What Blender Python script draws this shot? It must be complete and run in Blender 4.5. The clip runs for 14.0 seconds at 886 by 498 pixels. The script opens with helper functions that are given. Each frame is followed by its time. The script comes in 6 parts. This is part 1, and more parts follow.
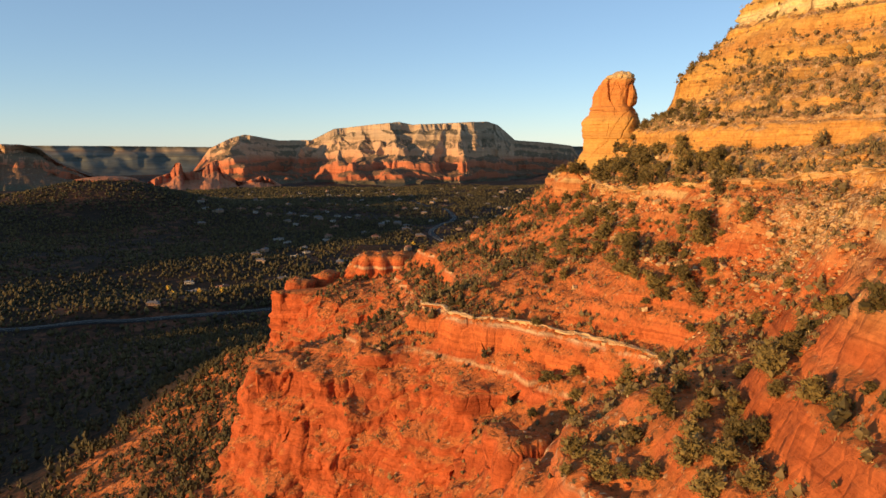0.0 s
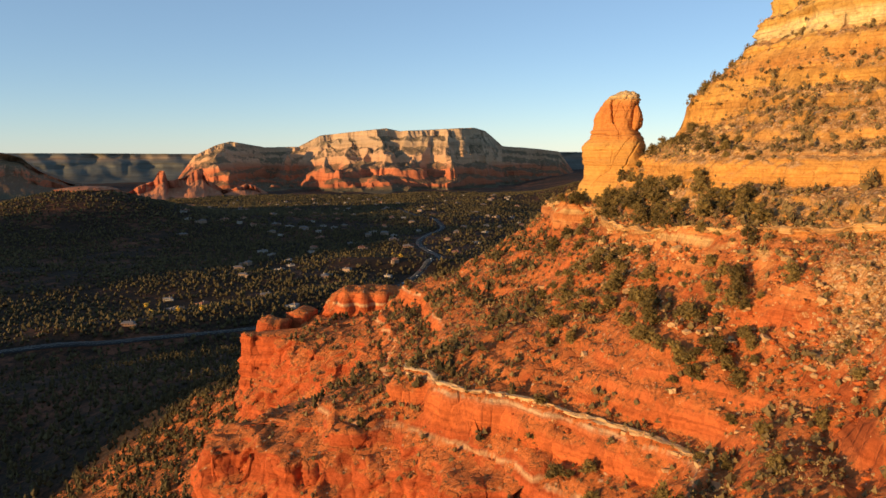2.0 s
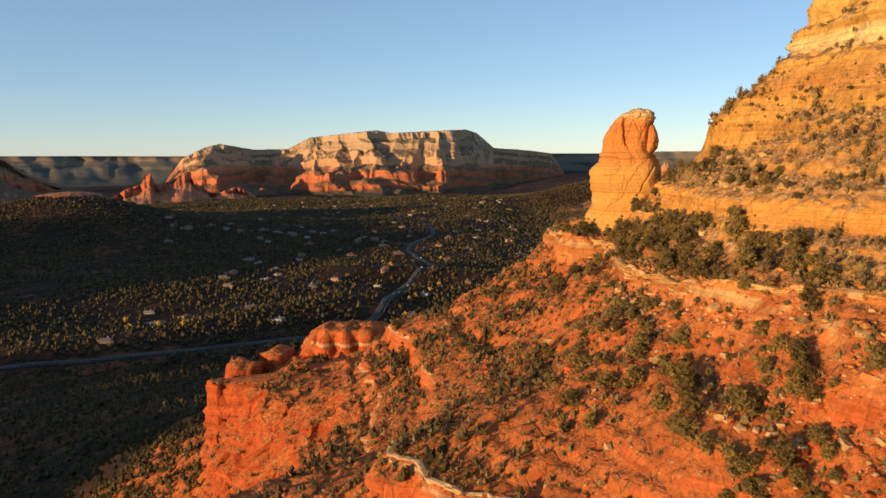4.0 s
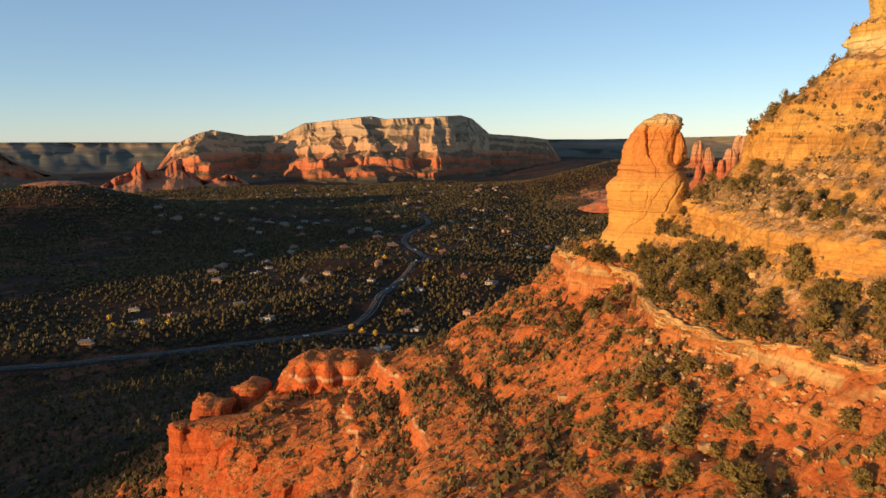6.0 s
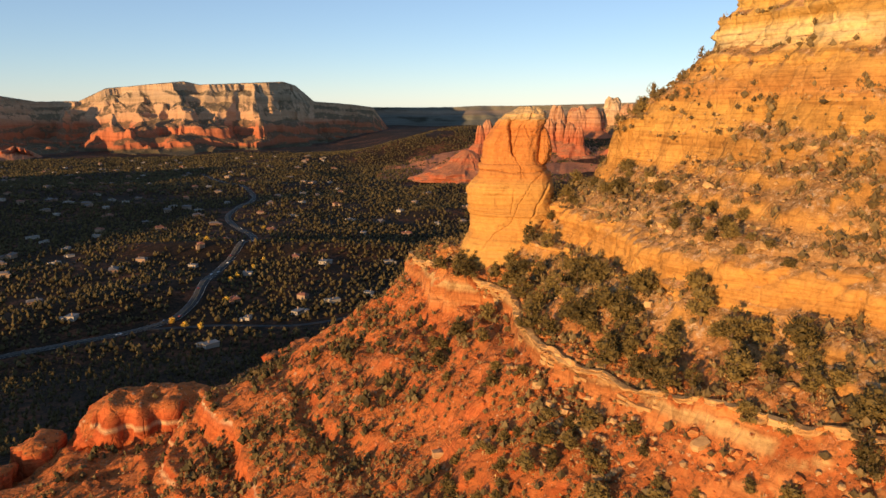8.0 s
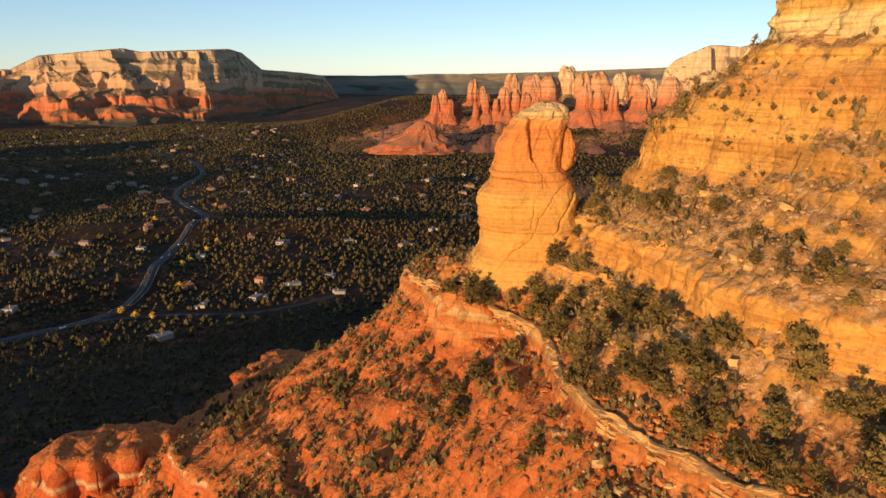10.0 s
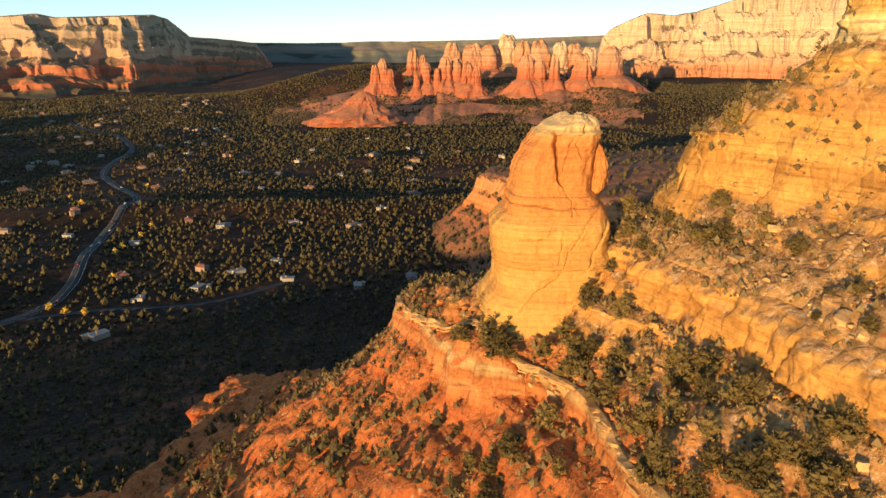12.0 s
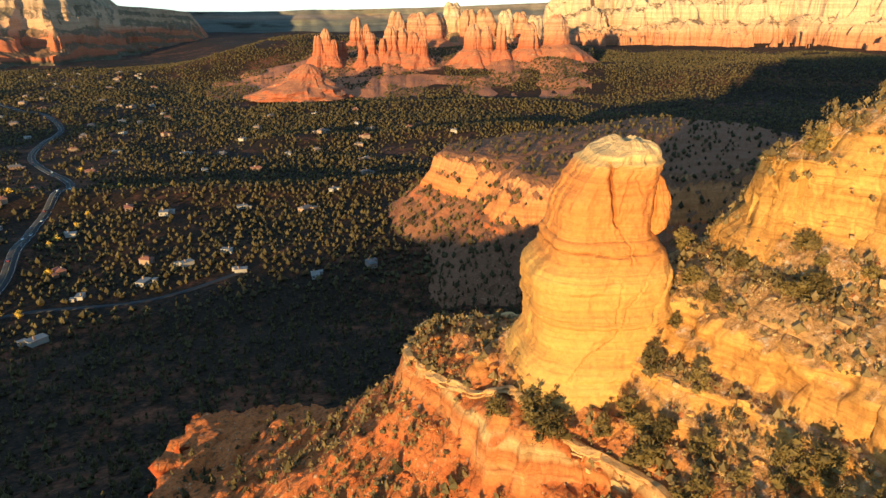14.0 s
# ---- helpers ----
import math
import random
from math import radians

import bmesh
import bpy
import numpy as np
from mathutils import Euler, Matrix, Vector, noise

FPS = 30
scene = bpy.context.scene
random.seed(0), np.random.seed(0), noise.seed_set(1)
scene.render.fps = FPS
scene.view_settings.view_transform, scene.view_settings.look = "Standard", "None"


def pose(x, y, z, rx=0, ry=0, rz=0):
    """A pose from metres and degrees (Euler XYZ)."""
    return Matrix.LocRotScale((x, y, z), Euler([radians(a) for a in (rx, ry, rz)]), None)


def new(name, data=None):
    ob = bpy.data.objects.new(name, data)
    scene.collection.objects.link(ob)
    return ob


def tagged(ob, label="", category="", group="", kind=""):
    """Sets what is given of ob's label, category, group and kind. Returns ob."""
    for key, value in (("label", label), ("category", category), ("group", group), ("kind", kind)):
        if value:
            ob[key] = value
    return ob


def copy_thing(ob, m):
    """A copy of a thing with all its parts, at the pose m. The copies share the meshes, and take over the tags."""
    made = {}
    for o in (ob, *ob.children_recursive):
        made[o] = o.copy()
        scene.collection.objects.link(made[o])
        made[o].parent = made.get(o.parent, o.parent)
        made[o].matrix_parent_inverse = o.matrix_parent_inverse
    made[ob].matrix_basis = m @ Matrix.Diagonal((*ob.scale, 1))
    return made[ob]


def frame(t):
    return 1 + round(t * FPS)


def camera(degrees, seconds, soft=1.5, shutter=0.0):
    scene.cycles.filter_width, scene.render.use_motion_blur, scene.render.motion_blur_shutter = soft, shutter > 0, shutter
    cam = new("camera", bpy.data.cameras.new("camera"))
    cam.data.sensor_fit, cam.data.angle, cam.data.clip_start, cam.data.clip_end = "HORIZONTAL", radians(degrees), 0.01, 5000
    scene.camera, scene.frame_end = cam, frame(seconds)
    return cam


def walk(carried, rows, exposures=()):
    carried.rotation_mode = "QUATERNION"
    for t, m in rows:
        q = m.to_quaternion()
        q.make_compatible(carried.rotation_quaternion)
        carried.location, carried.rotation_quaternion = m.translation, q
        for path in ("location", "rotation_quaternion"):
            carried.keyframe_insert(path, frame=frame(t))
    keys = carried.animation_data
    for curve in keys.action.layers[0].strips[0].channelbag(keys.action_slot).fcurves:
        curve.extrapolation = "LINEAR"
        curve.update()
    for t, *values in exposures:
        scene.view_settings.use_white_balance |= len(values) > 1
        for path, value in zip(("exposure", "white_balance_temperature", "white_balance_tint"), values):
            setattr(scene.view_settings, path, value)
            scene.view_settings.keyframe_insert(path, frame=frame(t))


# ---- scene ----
cam = camera(65.7, 14.0)
METRES, EYE, TILT, LEAN, TURN = 180.0, 158.0, -8.5, 0.0, 0.0
ROWS = [
    (0.00, 0.0000, 0.0000, 0.0000, 0.00, 0.00, 0.00),
    (0.50, 0.0002, 0.0293, 0.0142, -0.30, 0.13, 0.07),
    (1.00, 0.0006, 0.0601, 0.0285, -0.56, 0.21, 0.17),
    (1.50, 0.0013, 0.0922, 0.0431, -0.77, 0.30, 0.28),
    (2.00, 0.0021, 0.1247, 0.0574, -0.99, 0.41, 0.34),
    (2.50, 0.0031, 0.1577, 0.0721, -1.19, 0.48, 0.42),
    (3.00, 0.0041, 0.1913, 0.0865, -1.36, 0.46, 0.50),
    (3.50, 0.0050, 0.2249, 0.1005, -1.54, 0.49, 0.55),
    (6.00, 0.0116, 0.3973, 0.1708, -2.10, -0.77, 0.67),
    (6.30, 0.0127, 0.4185, 0.1786, -2.20, -1.18, 0.68),
    (6.40, 0.0130, 0.4256, 0.1812, -2.75, -1.31, 0.72),
    (6.50, 0.0134, 0.4327, 0.1838, -3.92, -1.45, 0.80),
    (6.60, 0.0136, 0.4392, 0.1865, -5.45, -1.62, 0.99),
    (6.70, 0.0138, 0.4457, 0.1891, -7.35, -1.78, 1.22),
    (6.80, 0.0140, 0.4523, 0.1918, -8.95, -1.95, 1.42),
    (6.90, 0.0142, 0.4588, 0.1944, -10.70, -2.11, 1.63),
    (7.00, 0.0144, 0.4653, 0.1971, -11.91, -2.28, 1.78),
    (7.10, 0.0138, 0.4719, 0.1998, -12.85, -2.43, 1.97),
    (7.20, 0.0132, 0.4785, 0.2025, -13.10, -2.58, 2.02),
    (7.35, 0.0123, 0.4883, 0.2065, -13.05, -2.80, 2.01),
    (7.50, 0.0114, 0.4982, 0.2105, -13.05, -3.03, 2.01),
    (7.70, 0.0102, 0.5118, 0.2155, -13.65, -3.35, 2.08),
    (7.80, 0.0096, 0.5186, 0.2179, -14.15, -3.50, 2.14),
    (7.90, 0.0090, 0.5254, 0.2204, -15.30, -3.66, 2.27),
    (8.00, 0.0084, 0.5322, 0.2229, -16.28, -3.82, 2.38),
    (8.20, 0.0069, 0.5455, 0.2277, -16.55, -4.10, 2.44),
    (10.50, -0.0106, 0.6983, 0.2826, -21.67, -7.29, 3.13),
    (11.00, -0.0134, 0.7324, 0.2954, -22.94, -7.99, 3.27),
    (11.50, -0.0157, 0.7652, 0.3076, -24.18, -8.73, 3.40),
    (12.00, -0.0173, 0.7978, 0.3203, -25.37, -9.46, 3.53),
    (12.50, -0.0179, 0.8304, 0.3326, -26.56, -10.17, 3.73),
    (13.00, -0.0175, 0.8631, 0.3445, -27.73, -10.91, 3.97),
    (13.50, -0.0169, 0.8954, 0.3560, -28.89, -11.60, 4.17),
    (14.00, -0.0156, 0.9278, 0.3669, -30.01, -12.27, 4.33),
]
walk(cam, [(t, pose(0, 0, EYE, TILT, LEAN, TURN) @ pose(METRES * x, METRES * y, METRES * z, 90 + pitch, roll, yaw)) for t, x, y, z, yaw, pitch, roll in ROWS],
     [(0.0, 0.63, 6500, 10), (6.0, 0.56, 6500, 10), (8.0, 0.58, 6550, 14), (10.5, 0.68, 6400, 8), (14.0, 1.16, 5900, -2)])

# ---- light ----
SUN_ELEV, SUN_AZ = 5.1, 233.2          # degrees; azimuth clockwise from +y
world = bpy.data.worlds.new("sky")
scene.world = world
world.use_nodes = True
wn, wl = world.node_tree.nodes, world.node_tree.links
sky = wn.new("ShaderNodeTexSky")
sky.sky_type = "NISHITA"
sky.sun_disc = False
sky.sun_elevation, sky.sun_rotation = radians(SUN_ELEV + 10.6), radians(SUN_AZ)
sky.altitude, sky.air_density, sky.dust_density, sky.ozone_density = 1400, 1.0, 0.05, 2.6
wl.new(sky.outputs[0], wn["Background"].inputs[0])
sky_lift, both = wn.new("ShaderNodeBackground"), wn.new("ShaderNodeAddShader")   # an even pale blue glow, added over the whole sky to lighten it
sky_lift.inputs[0].default_value, sky_lift.inputs[1].default_value = (0.078, 0.118, 0.163, 1), 1.0
wl.new(wn["Background"].outputs[0], both.inputs[0])
wl.new(sky_lift.outputs[0], both.inputs[1])
wl.new(both.outputs[0], wn["World Output"].inputs[0])
wn["Background"].inputs[1].default_value = 0.062
sun = new("sun", bpy.data.lights.new("sun", "SUN"))
sun.data.energy, sun.data.angle, sun.data.color = 5.0, radians(0.6), (1.0, 0.64, 0.29)
_a, _e = radians(SUN_AZ), radians(SUN_ELEV)
SUN_TO = Vector((math.sin(_a) * math.cos(_e), math.cos(_a) * math.cos(_e), math.sin(_e)))
sun.matrix_world = Matrix.Translation((-200, -200, 400)) @ SUN_TO.to_track_quat("Z", "Y").to_matrix().to_4x4()


# ---- noise ----
def _hash(ix, iy, iz, seed):
    n = (ix.astype(np.int64) * 374761393 + iy.astype(np.int64) * 668265263 + iz.astype(np.int64) * 974634777 + seed * 1442695041) & 0xFFFFFFFF
    n = ((n ^ (n >> 13)) * 1274126177) & 0xFFFFFFFF
    n = ((n ^ (n >> 16)) * 2246822519) & 0xFFFFFFFF
    return ((n ^ (n >> 15)) & 0xFFFF) / 32767.5 - 1.0


def vnoise(x, y, z=0.0, seed=0):
    """Smooth value noise, -1 to 1."""
    x, y, z = np.broadcast_arrays(np.asarray(x, float), np.asarray(y, float), np.asarray(z, float))
    ix, iy, iz = np.floor(x), np.floor(y), np.floor(z)
    fx, fy, fz = x - ix, y - iy, z - iz
    fx, fy, fz = (f * f * f * (f * (f * 6 - 15) + 10) for f in (fx, fy, fz))
    ix, iy, iz = ix.astype(np.int64), iy.astype(np.int64), iz.astype(np.int64)
    out = 0
    for dx, wx in ((0, 1 - fx), (1, fx)):
        for dy, wy in ((0, 1 - fy), (1, fy)):
            for dz, wz in ((0, 1 - fz), (1, fz)):
                out = out + _hash(ix + dx, iy + dy, iz + dz, seed) * wx * wy * wz
    return out


def fbm(x, y, z=0.0, octaves=4, seed=0, gain=0.5):
    out, amp, k = 0, 1.0, 1.0
    for o in range(octaves):
        out = out + amp * vnoise(np.asarray(x) * k, np.asarray(y) * k, np.asarray(z) * k, seed + o * 17)
        amp, k = amp * gain, k * 2.03
    return out


def ridged(x, y, z=0.0, octaves=3, seed=0):
    out, amp, k = 0, 1.0, 1.0
    for o in range(octaves):
        out = out + amp * (1 - 2 * np.abs(vnoise(np.asarray(x) * k, np.asarray(y) * k, np.asarray(z) * k, seed + o * 13)))
        amp, k = amp * 0.5, k * 2.07
    return out


def smooth(a, b, x):
    t = np.clip((x - a) / (b - a), 0, 1)
    return t * t * (3 - 2 * t)


# ---- materials ----
def material(name, rough=0.9, spec=0.2):
    m = bpy.data.materials.new(name)
    m.use_nodes = True
    b = m.node_tree.nodes["Principled BSDF"]
    b.inputs["Roughness"].default_value = rough
    b.inputs["Specular IOR Level"].default_value = spec
    return m, m.node_tree.nodes, m.node_tree.links, b


def ramp(nodes, links, fac, stops, mode="LINEAR"):
    r = nodes.new("ShaderNodeValToRGB")
    r.color_ramp.interpolation = mode
    while len(r.color_ramp.elements) < len(stops):
        r.color_ramp.elements.new(0.5)
    for e, (p, c) in zip(r.color_ramp.elements, stops):
        e.position, e.color = p, (*c, 1)
    links.new(fac, r.inputs[0])
    return r.outputs[0]


def noise_node(nodes, links, vec, scale, detail=4.0, rough=0.55):
    n = nodes.new("ShaderNodeTexNoise")
    n.inputs["Scale"].default_value, n.inputs["Detail"].default_value, n.inputs["Roughness"].default_value = scale, detail, rough
    if vec is not None:
        links.new(vec, n.inputs["Vector"])
    return n.outputs["Fac"]


def maths(nodes, links, op, a, b=None, c=None, clamp=False):
    n = nodes.new("ShaderNodeMath")
    n.operation, n.use_clamp = op, clamp
    for i, v in enumerate((a, b, c)):
        if v is None:
            continue
        if isinstance(v, (int, float)):
            n.inputs[i].default_value = v
        else:
            links.new(v, n.inputs[i])
    return n.outputs[0]


def mixcol(nodes, links, fac, a, b, mode="MIX"):
    n = nodes.new("ShaderNodeMix")
    n.data_type, n.blend_type = "RGBA", mode
    for sock, v in ((n.inputs[0], fac), (n.inputs[6], a), (n.inputs[7], b)):
        if isinstance(v, (int, float)):
            sock.default_value = v
        elif isinstance(v, tuple):
            sock.default_value = (*v, 1)
        else:
            links.new(v, sock)
    return n.outputs[2]


def bumped(nodes, links, bsdf, height, strength, distance):
    n = nodes.new("ShaderNodeBump")
    n.inputs["Strength"].default_value, n.inputs["Distance"].default_value = strength, distance
    links.new(height, n.inputs["Height"])
    links.new(n.outputs[0], bsdf.inputs["Normal"])


def rock_material(name, stops, z0, z1, warp=1.2, band=0.9, grain=0.35, soil=None, bump=0.25, soil_amount=1.0, upper_soil=None, upper_z=0.0, streaks=0.55, lines=1.0, cracked=False, beds=0.75, scree=(), rugged=1.0, thinbeds=0.5):
    """Layered sandstone: the colour goes by height, with bands, streaks and, on gentle slopes, soil."""
    m, nodes, links, b = material(name, 0.92, 0.12)
    pos = nodes.new("ShaderNodeNewGeometry").outputs["Position"]
    sep = nodes.new("ShaderNodeSeparateXYZ")
    links.new(pos, sep.inputs[0])
    big = noise_node(nodes, links, pos, 0.035 / max(warp, 0.3), 4)
    zz = maths(nodes, links, "MULTIPLY_ADD", big, 2 * warp, sep.outputs[2])
    fac = maths(nodes, links, "DIVIDE", maths(nodes, links, "SUBTRACT", zz, z0 + warp), z1 - z0, clamp=True)
    col = ramp(nodes, links, fac, stops)
    comb = nodes.new("ShaderNodeCombineXYZ")
    links.new(maths(nodes, links, "MULTIPLY", sep.outputs[0], 0.02 * band), comb.inputs[0])
    links.new(maths(nodes, links, "MULTIPLY", sep.outputs[1], 0.02 * band), comb.inputs[1])
    links.new(maths(nodes, links, "MULTIPLY", zz, band), comb.inputs[2])
    strata = noise_node(nodes, links, comb.outputs[0], 1.0, 5, 0.65)
    col = mixcol(nodes, links, beds, col, ramp(nodes, links, strata, [(0.28, (0.60, 0.50, 0.46)), (0.48, (0.98, 0.97, 0.95)), (0.66, (1.25, 1.28, 1.3))]), "MULTIPLY")
    vcomb = nodes.new("ShaderNodeCombineXYZ")
    for i, k in ((0, 0.45), (1, 0.45), (2, 0.05)):
        links.new(maths(nodes, links, "MULTIPLY", sep.outputs[i], k), vcomb.inputs[i])
    streak = noise_node(nodes, links, vcomb.outputs[0], 1.0, 4, 0.6)
    col = mixcol(nodes, links, streaks, col, ramp(nodes, links, streak, [(0.3, (0.62, 0.5, 0.45)), (0.5, (1, 1, 1)), (0.72, (1.15, 1.12, 1.08))]), "MULTIPLY")
    fcomb = nodes.new("ShaderNodeCombineXYZ")
    for i, k in ((0, 0.10), (1, 0.10), (2, 2.2)):
        links.new(maths(nodes, links, "MULTIPLY", sep.outputs[i], k * lines), fcomb.inputs[i])
    thin = noise_node(nodes, links, fcomb.outputs[0], 1.0, 4, 0.7)
    col = mixcol(nodes, links, thinbeds, col, ramp(nodes, links, thin, [(0.33, (0.5, 0.42, 0.38)), (0.46, (0.95, 0.93, 0.9)), (0.62, (1.12, 1.12, 1.12))]), "MULTIPLY")
    fine = noise_node(nodes, links, pos, 1.3 * lines, 7, 0.75)
    col = mixcol(nodes, links, grain, col, ramp(nodes, links, fine, [(0.3, (0.5, 0.45, 0.42)), (0.52, (1, 1, 1)), (0.75, (1.3, 1.25, 1.2))]), "MULTIPLY")
    if soil:
        nsep = nodes.new("ShaderNodeSeparateXYZ")
        links.new(nodes["Geometry"].outputs["Normal"], nsep.inputs[0])
        patch = noise_node(nodes, links, pos, 0.16, 5, 0.65)
        s = maths(nodes, links, "MULTIPLY_ADD", patch, 0.7, maths(nodes, links, "SUBTRACT", nsep.outputs[2], 0.94))
        s = maths(nodes, links, "MULTIPLY", maths(nodes, links, "MULTIPLY", s, 7.0, clamp=True), soil_amount)
        dots = noise_node(nodes, links, pos, 0.9, 5, 0.75)
        sc = ramp(nodes, links, dots, [(0.36, (0.075, 0.06, 0.03)), (0.47, soil), (0.6, tuple(v * 1.2 for v in soil)), (0.70, (0.46, 0.24, 0.11))])
        if upper_soil:
            up = ramp(nodes, links, dots, [(0.34, (0.10, 0.075, 0.035)), (0.44, tuple(v * 0.7 for v in upper_soil)), (0.55, upper_soil), (0.66, (0.56, 0.42, 0.26))])
            hf = maths(nodes, links, "DIVIDE", maths(nodes, links, "SUBTRACT", zz, upper_z), 6.0, clamp=True)
            sc = mixcol(nodes, links, hf, sc, up)
        # loose stones and dead tufts
        vor = nodes.new("ShaderNodeTexVoronoi")
        vor.inputs["Scale"].default_value = 0.95 * lines
        links.new(pos, vor.inputs["Vector"])
        vsep = nodes.new("ShaderNodeSeparateColor")
        links.new(vor.outputs["Color"], vsep.inputs[0])
        size = maths(nodes, links, "MULTIPLY", maths(nodes, links, "SUBTRACT", vsep.outputs[0], 0.45), 0.75)
        stone = maths(nodes, links, "MULTIPLY", maths(nodes, links, "SUBTRACT", size, vor.outputs["Distance"]), 12.0, clamp=True)
        sc = mixcol(nodes, links, stone, sc, ramp(nodes, links, vsep.outputs[1], [(0.0, (0.10, 0.06, 0.035)), (0.35, tuple(v * 0.8 for v in soil)), (0.6, (0.43, 0.20, 0.09)), (1.0, (0.52, 0.32, 0.18))]))
        vor2 = nodes.new("ShaderNodeTexVoronoi")            # smaller stones
        vor2.inputs["Scale"].default_value = 2.7 * lines
        links.new(pos, vor2.inputs["Vector"])
        vsep2 = nodes.new("ShaderNodeSeparateColor")
        links.new(vor2.outputs["Color"], vsep2.inputs[0])
        size2 = maths(nodes, links, "MULTIPLY", maths(nodes, links, "SUBTRACT", vsep2.outputs[0], 0.55), 0.8)
        stone2 = maths(nodes, links, "MULTIPLY", maths(nodes, links, "SUBTRACT", size2, vor2.outputs["Distance"]), 12.0, clamp=True)
        sc = mixcol(nodes, links, stone2, sc, ramp(nodes, links, vsep2.outputs[1], [(0.0, (0.06, 0.04, 0.02)), (0.4, tuple(v * 0.6 for v in soil)), (0.6, (0.44, 0.25, 0.12)), (1.0, (0.62, 0.46, 0.30))]))
        for cx, cy, rx, ry in scree:                        # pale rubble fans
            off = nodes.new("ShaderNodeVectorMath")
            off.operation = "SUBTRACT"
            links.new(pos, off.inputs[0])
            off.inputs[1].default_value = (cx, cy, 0)
            part_of = nodes.new("ShaderNodeVectorMath")
            part_of.operation = "MULTIPLY"
            links.new(off.outputs[0], part_of.inputs[0])
            part_of.inputs[1].default_value = (1 / rx, 1 / ry, 0)
            span = nodes.new("ShaderNodeVectorMath")
            span.operation = "LENGTH"
            links.new(part_of.outputs[0], span.inputs[0])
            fan = maths(nodes, links, "SUBTRACT", maths(nodes, links, "MULTIPLY_ADD", dots, 2.4, 0.0), maths(nodes, links, "ADD", span.outputs["Value"], patch))
            fan = maths(nodes, links, "MULTIPLY", fan, 3.5, clamp=True)
            tan = ramp(nodes, links, vsep2.outputs[1], [(0.0, (0.16, 0.085, 0.035)), (0.3, (0.40, 0.18, 0.06)), (0.7, (0.48, 0.26, 0.10)), (1.0, (0.60, 0.42, 0.23))])
            sc = mixcol(nodes, links, fan, sc, tan)
            s = maths(nodes, links, "MAXIMUM", s, fan)
        col = mixcol(nodes, links, s, col, sc)
        pebbles = maths(nodes, links, "MULTIPLY", maths(nodes, links, "ADD", stone, maths(nodes, links, "MULTIPLY", stone2, 0.5)), maths(nodes, links, "MULTIPLY", s, 0.35))
    links.new(col, b.inputs["Base Color"])
    h = maths(nodes, links, "ADD", maths(nodes, links, "MULTIPLY", fine, rugged), maths(nodes, links, "ADD", maths(nodes, links, "MULTIPLY", strata, 1.2), maths(nodes, links, "MULTIPLY", thin, 0.5)))
    if soil:
        h = maths(nodes, links, "ADD", h, pebbles)
    if cracked:                                         # joints that split the faces into blocks
        ccomb = nodes.new("ShaderNodeCombineXYZ")
        for i, k in ((0, 0.42), (1, 0.42), (2, 0.24)):
            links.new(maths(nodes, links, "ADD", maths(nodes, links, "MULTIPLY", sep.outputs[i], k), maths(nodes, links, "MULTIPLY", fine, 0.35)), ccomb.inputs[i])
        cr = nodes.new("ShaderNodeTexVoronoi")
        cr.feature = "DISTANCE_TO_EDGE"
        links.new(ccomb.outputs[0], cr.inputs["Vector"])
        cr.inputs["Scale"].default_value = 1.0
        cell = nodes.new("ShaderNodeTexVoronoi")            # each block stands a little proud and has its own shade
        links.new(ccomb.outputs[0], cell.inputs["Vector"])
        cell.inputs["Scale"].default_value = 1.0
        csep = nodes.new("ShaderNodeSeparateColor")
        links.new(cell.outputs["Color"], csep.inputs[0])
        h = maths(nodes, links, "ADD", h, maths(nodes, links, "MULTIPLY", csep.outputs[0], 1.0))
        shade = ramp(nodes, links, csep.outputs[1], [(0.0, (0.80, 0.77, 0.75)), (0.5, (1, 1, 1)), (1.0, (1.13, 1.12, 1.1))])
        links.new(mixcol(nodes, links, 0.8, col, shade, "MULTIPLY"), b.inputs["Base Color"])
        h = maths(nodes, links, "ADD", h, maths(nodes, links, "MULTIPLY", maths(nodes, links, "MULTIPLY", cr.outputs["Distance"], 9.0, clamp=True), 0.7))
    bumped(nodes, links, b, h, bump, 0.6)
    return m


HONEY = (0.52, 0.26, 0.068)
RED, DEEP, ORANGE, TAN, CREAM = (0.47, 0.122, 0.036), (0.39, 0.088, 0.028), (0.51, 0.195, 0.062), (0.50, 0.29, 0.12), (0.60, 0.43, 0.25)
hill_stops = [(0.0, DEEP), (0.31, DEEP), (0.3265, DEEP), (0.328, (0.58, 0.37, 0.2)), (0.3305, (0.58, 0.37, 0.2)), (0.332, DEEP), (0.345, RED), (0.367, RED), (0.3695, (0.62, 0.45, 0.27)), (0.3725, (0.62, 0.45, 0.27)), (0.375, RED), (0.47, RED), (0.488, ORANGE), (0.4905, (0.53, 0.31, 0.14)), (0.493, ORANGE), (0.505, ORANGE), (0.5085, (0.56, 0.36, 0.15)), (0.513, (0.56, 0.36, 0.15)), (0.516, ORANGE),
              (0.545, HONEY), (0.595, HONEY), (0.605, (0.52, 0.33, 0.15)), (0.62, HONEY), (0.70, (0.53, 0.29, 0.075)), (0.712, (0.51, 0.24, 0.07)), (0.745, (0.53, 0.30, 0.08)), (0.757, (0.61, 0.46, 0.22)), (0.770, (0.61, 0.46, 0.21)), (0.776, (0.54, 0.33, 0.095)), (0.86, (0.54, 0.35, 0.10)), (1.0, (0.54, 0.36, 0.13))]
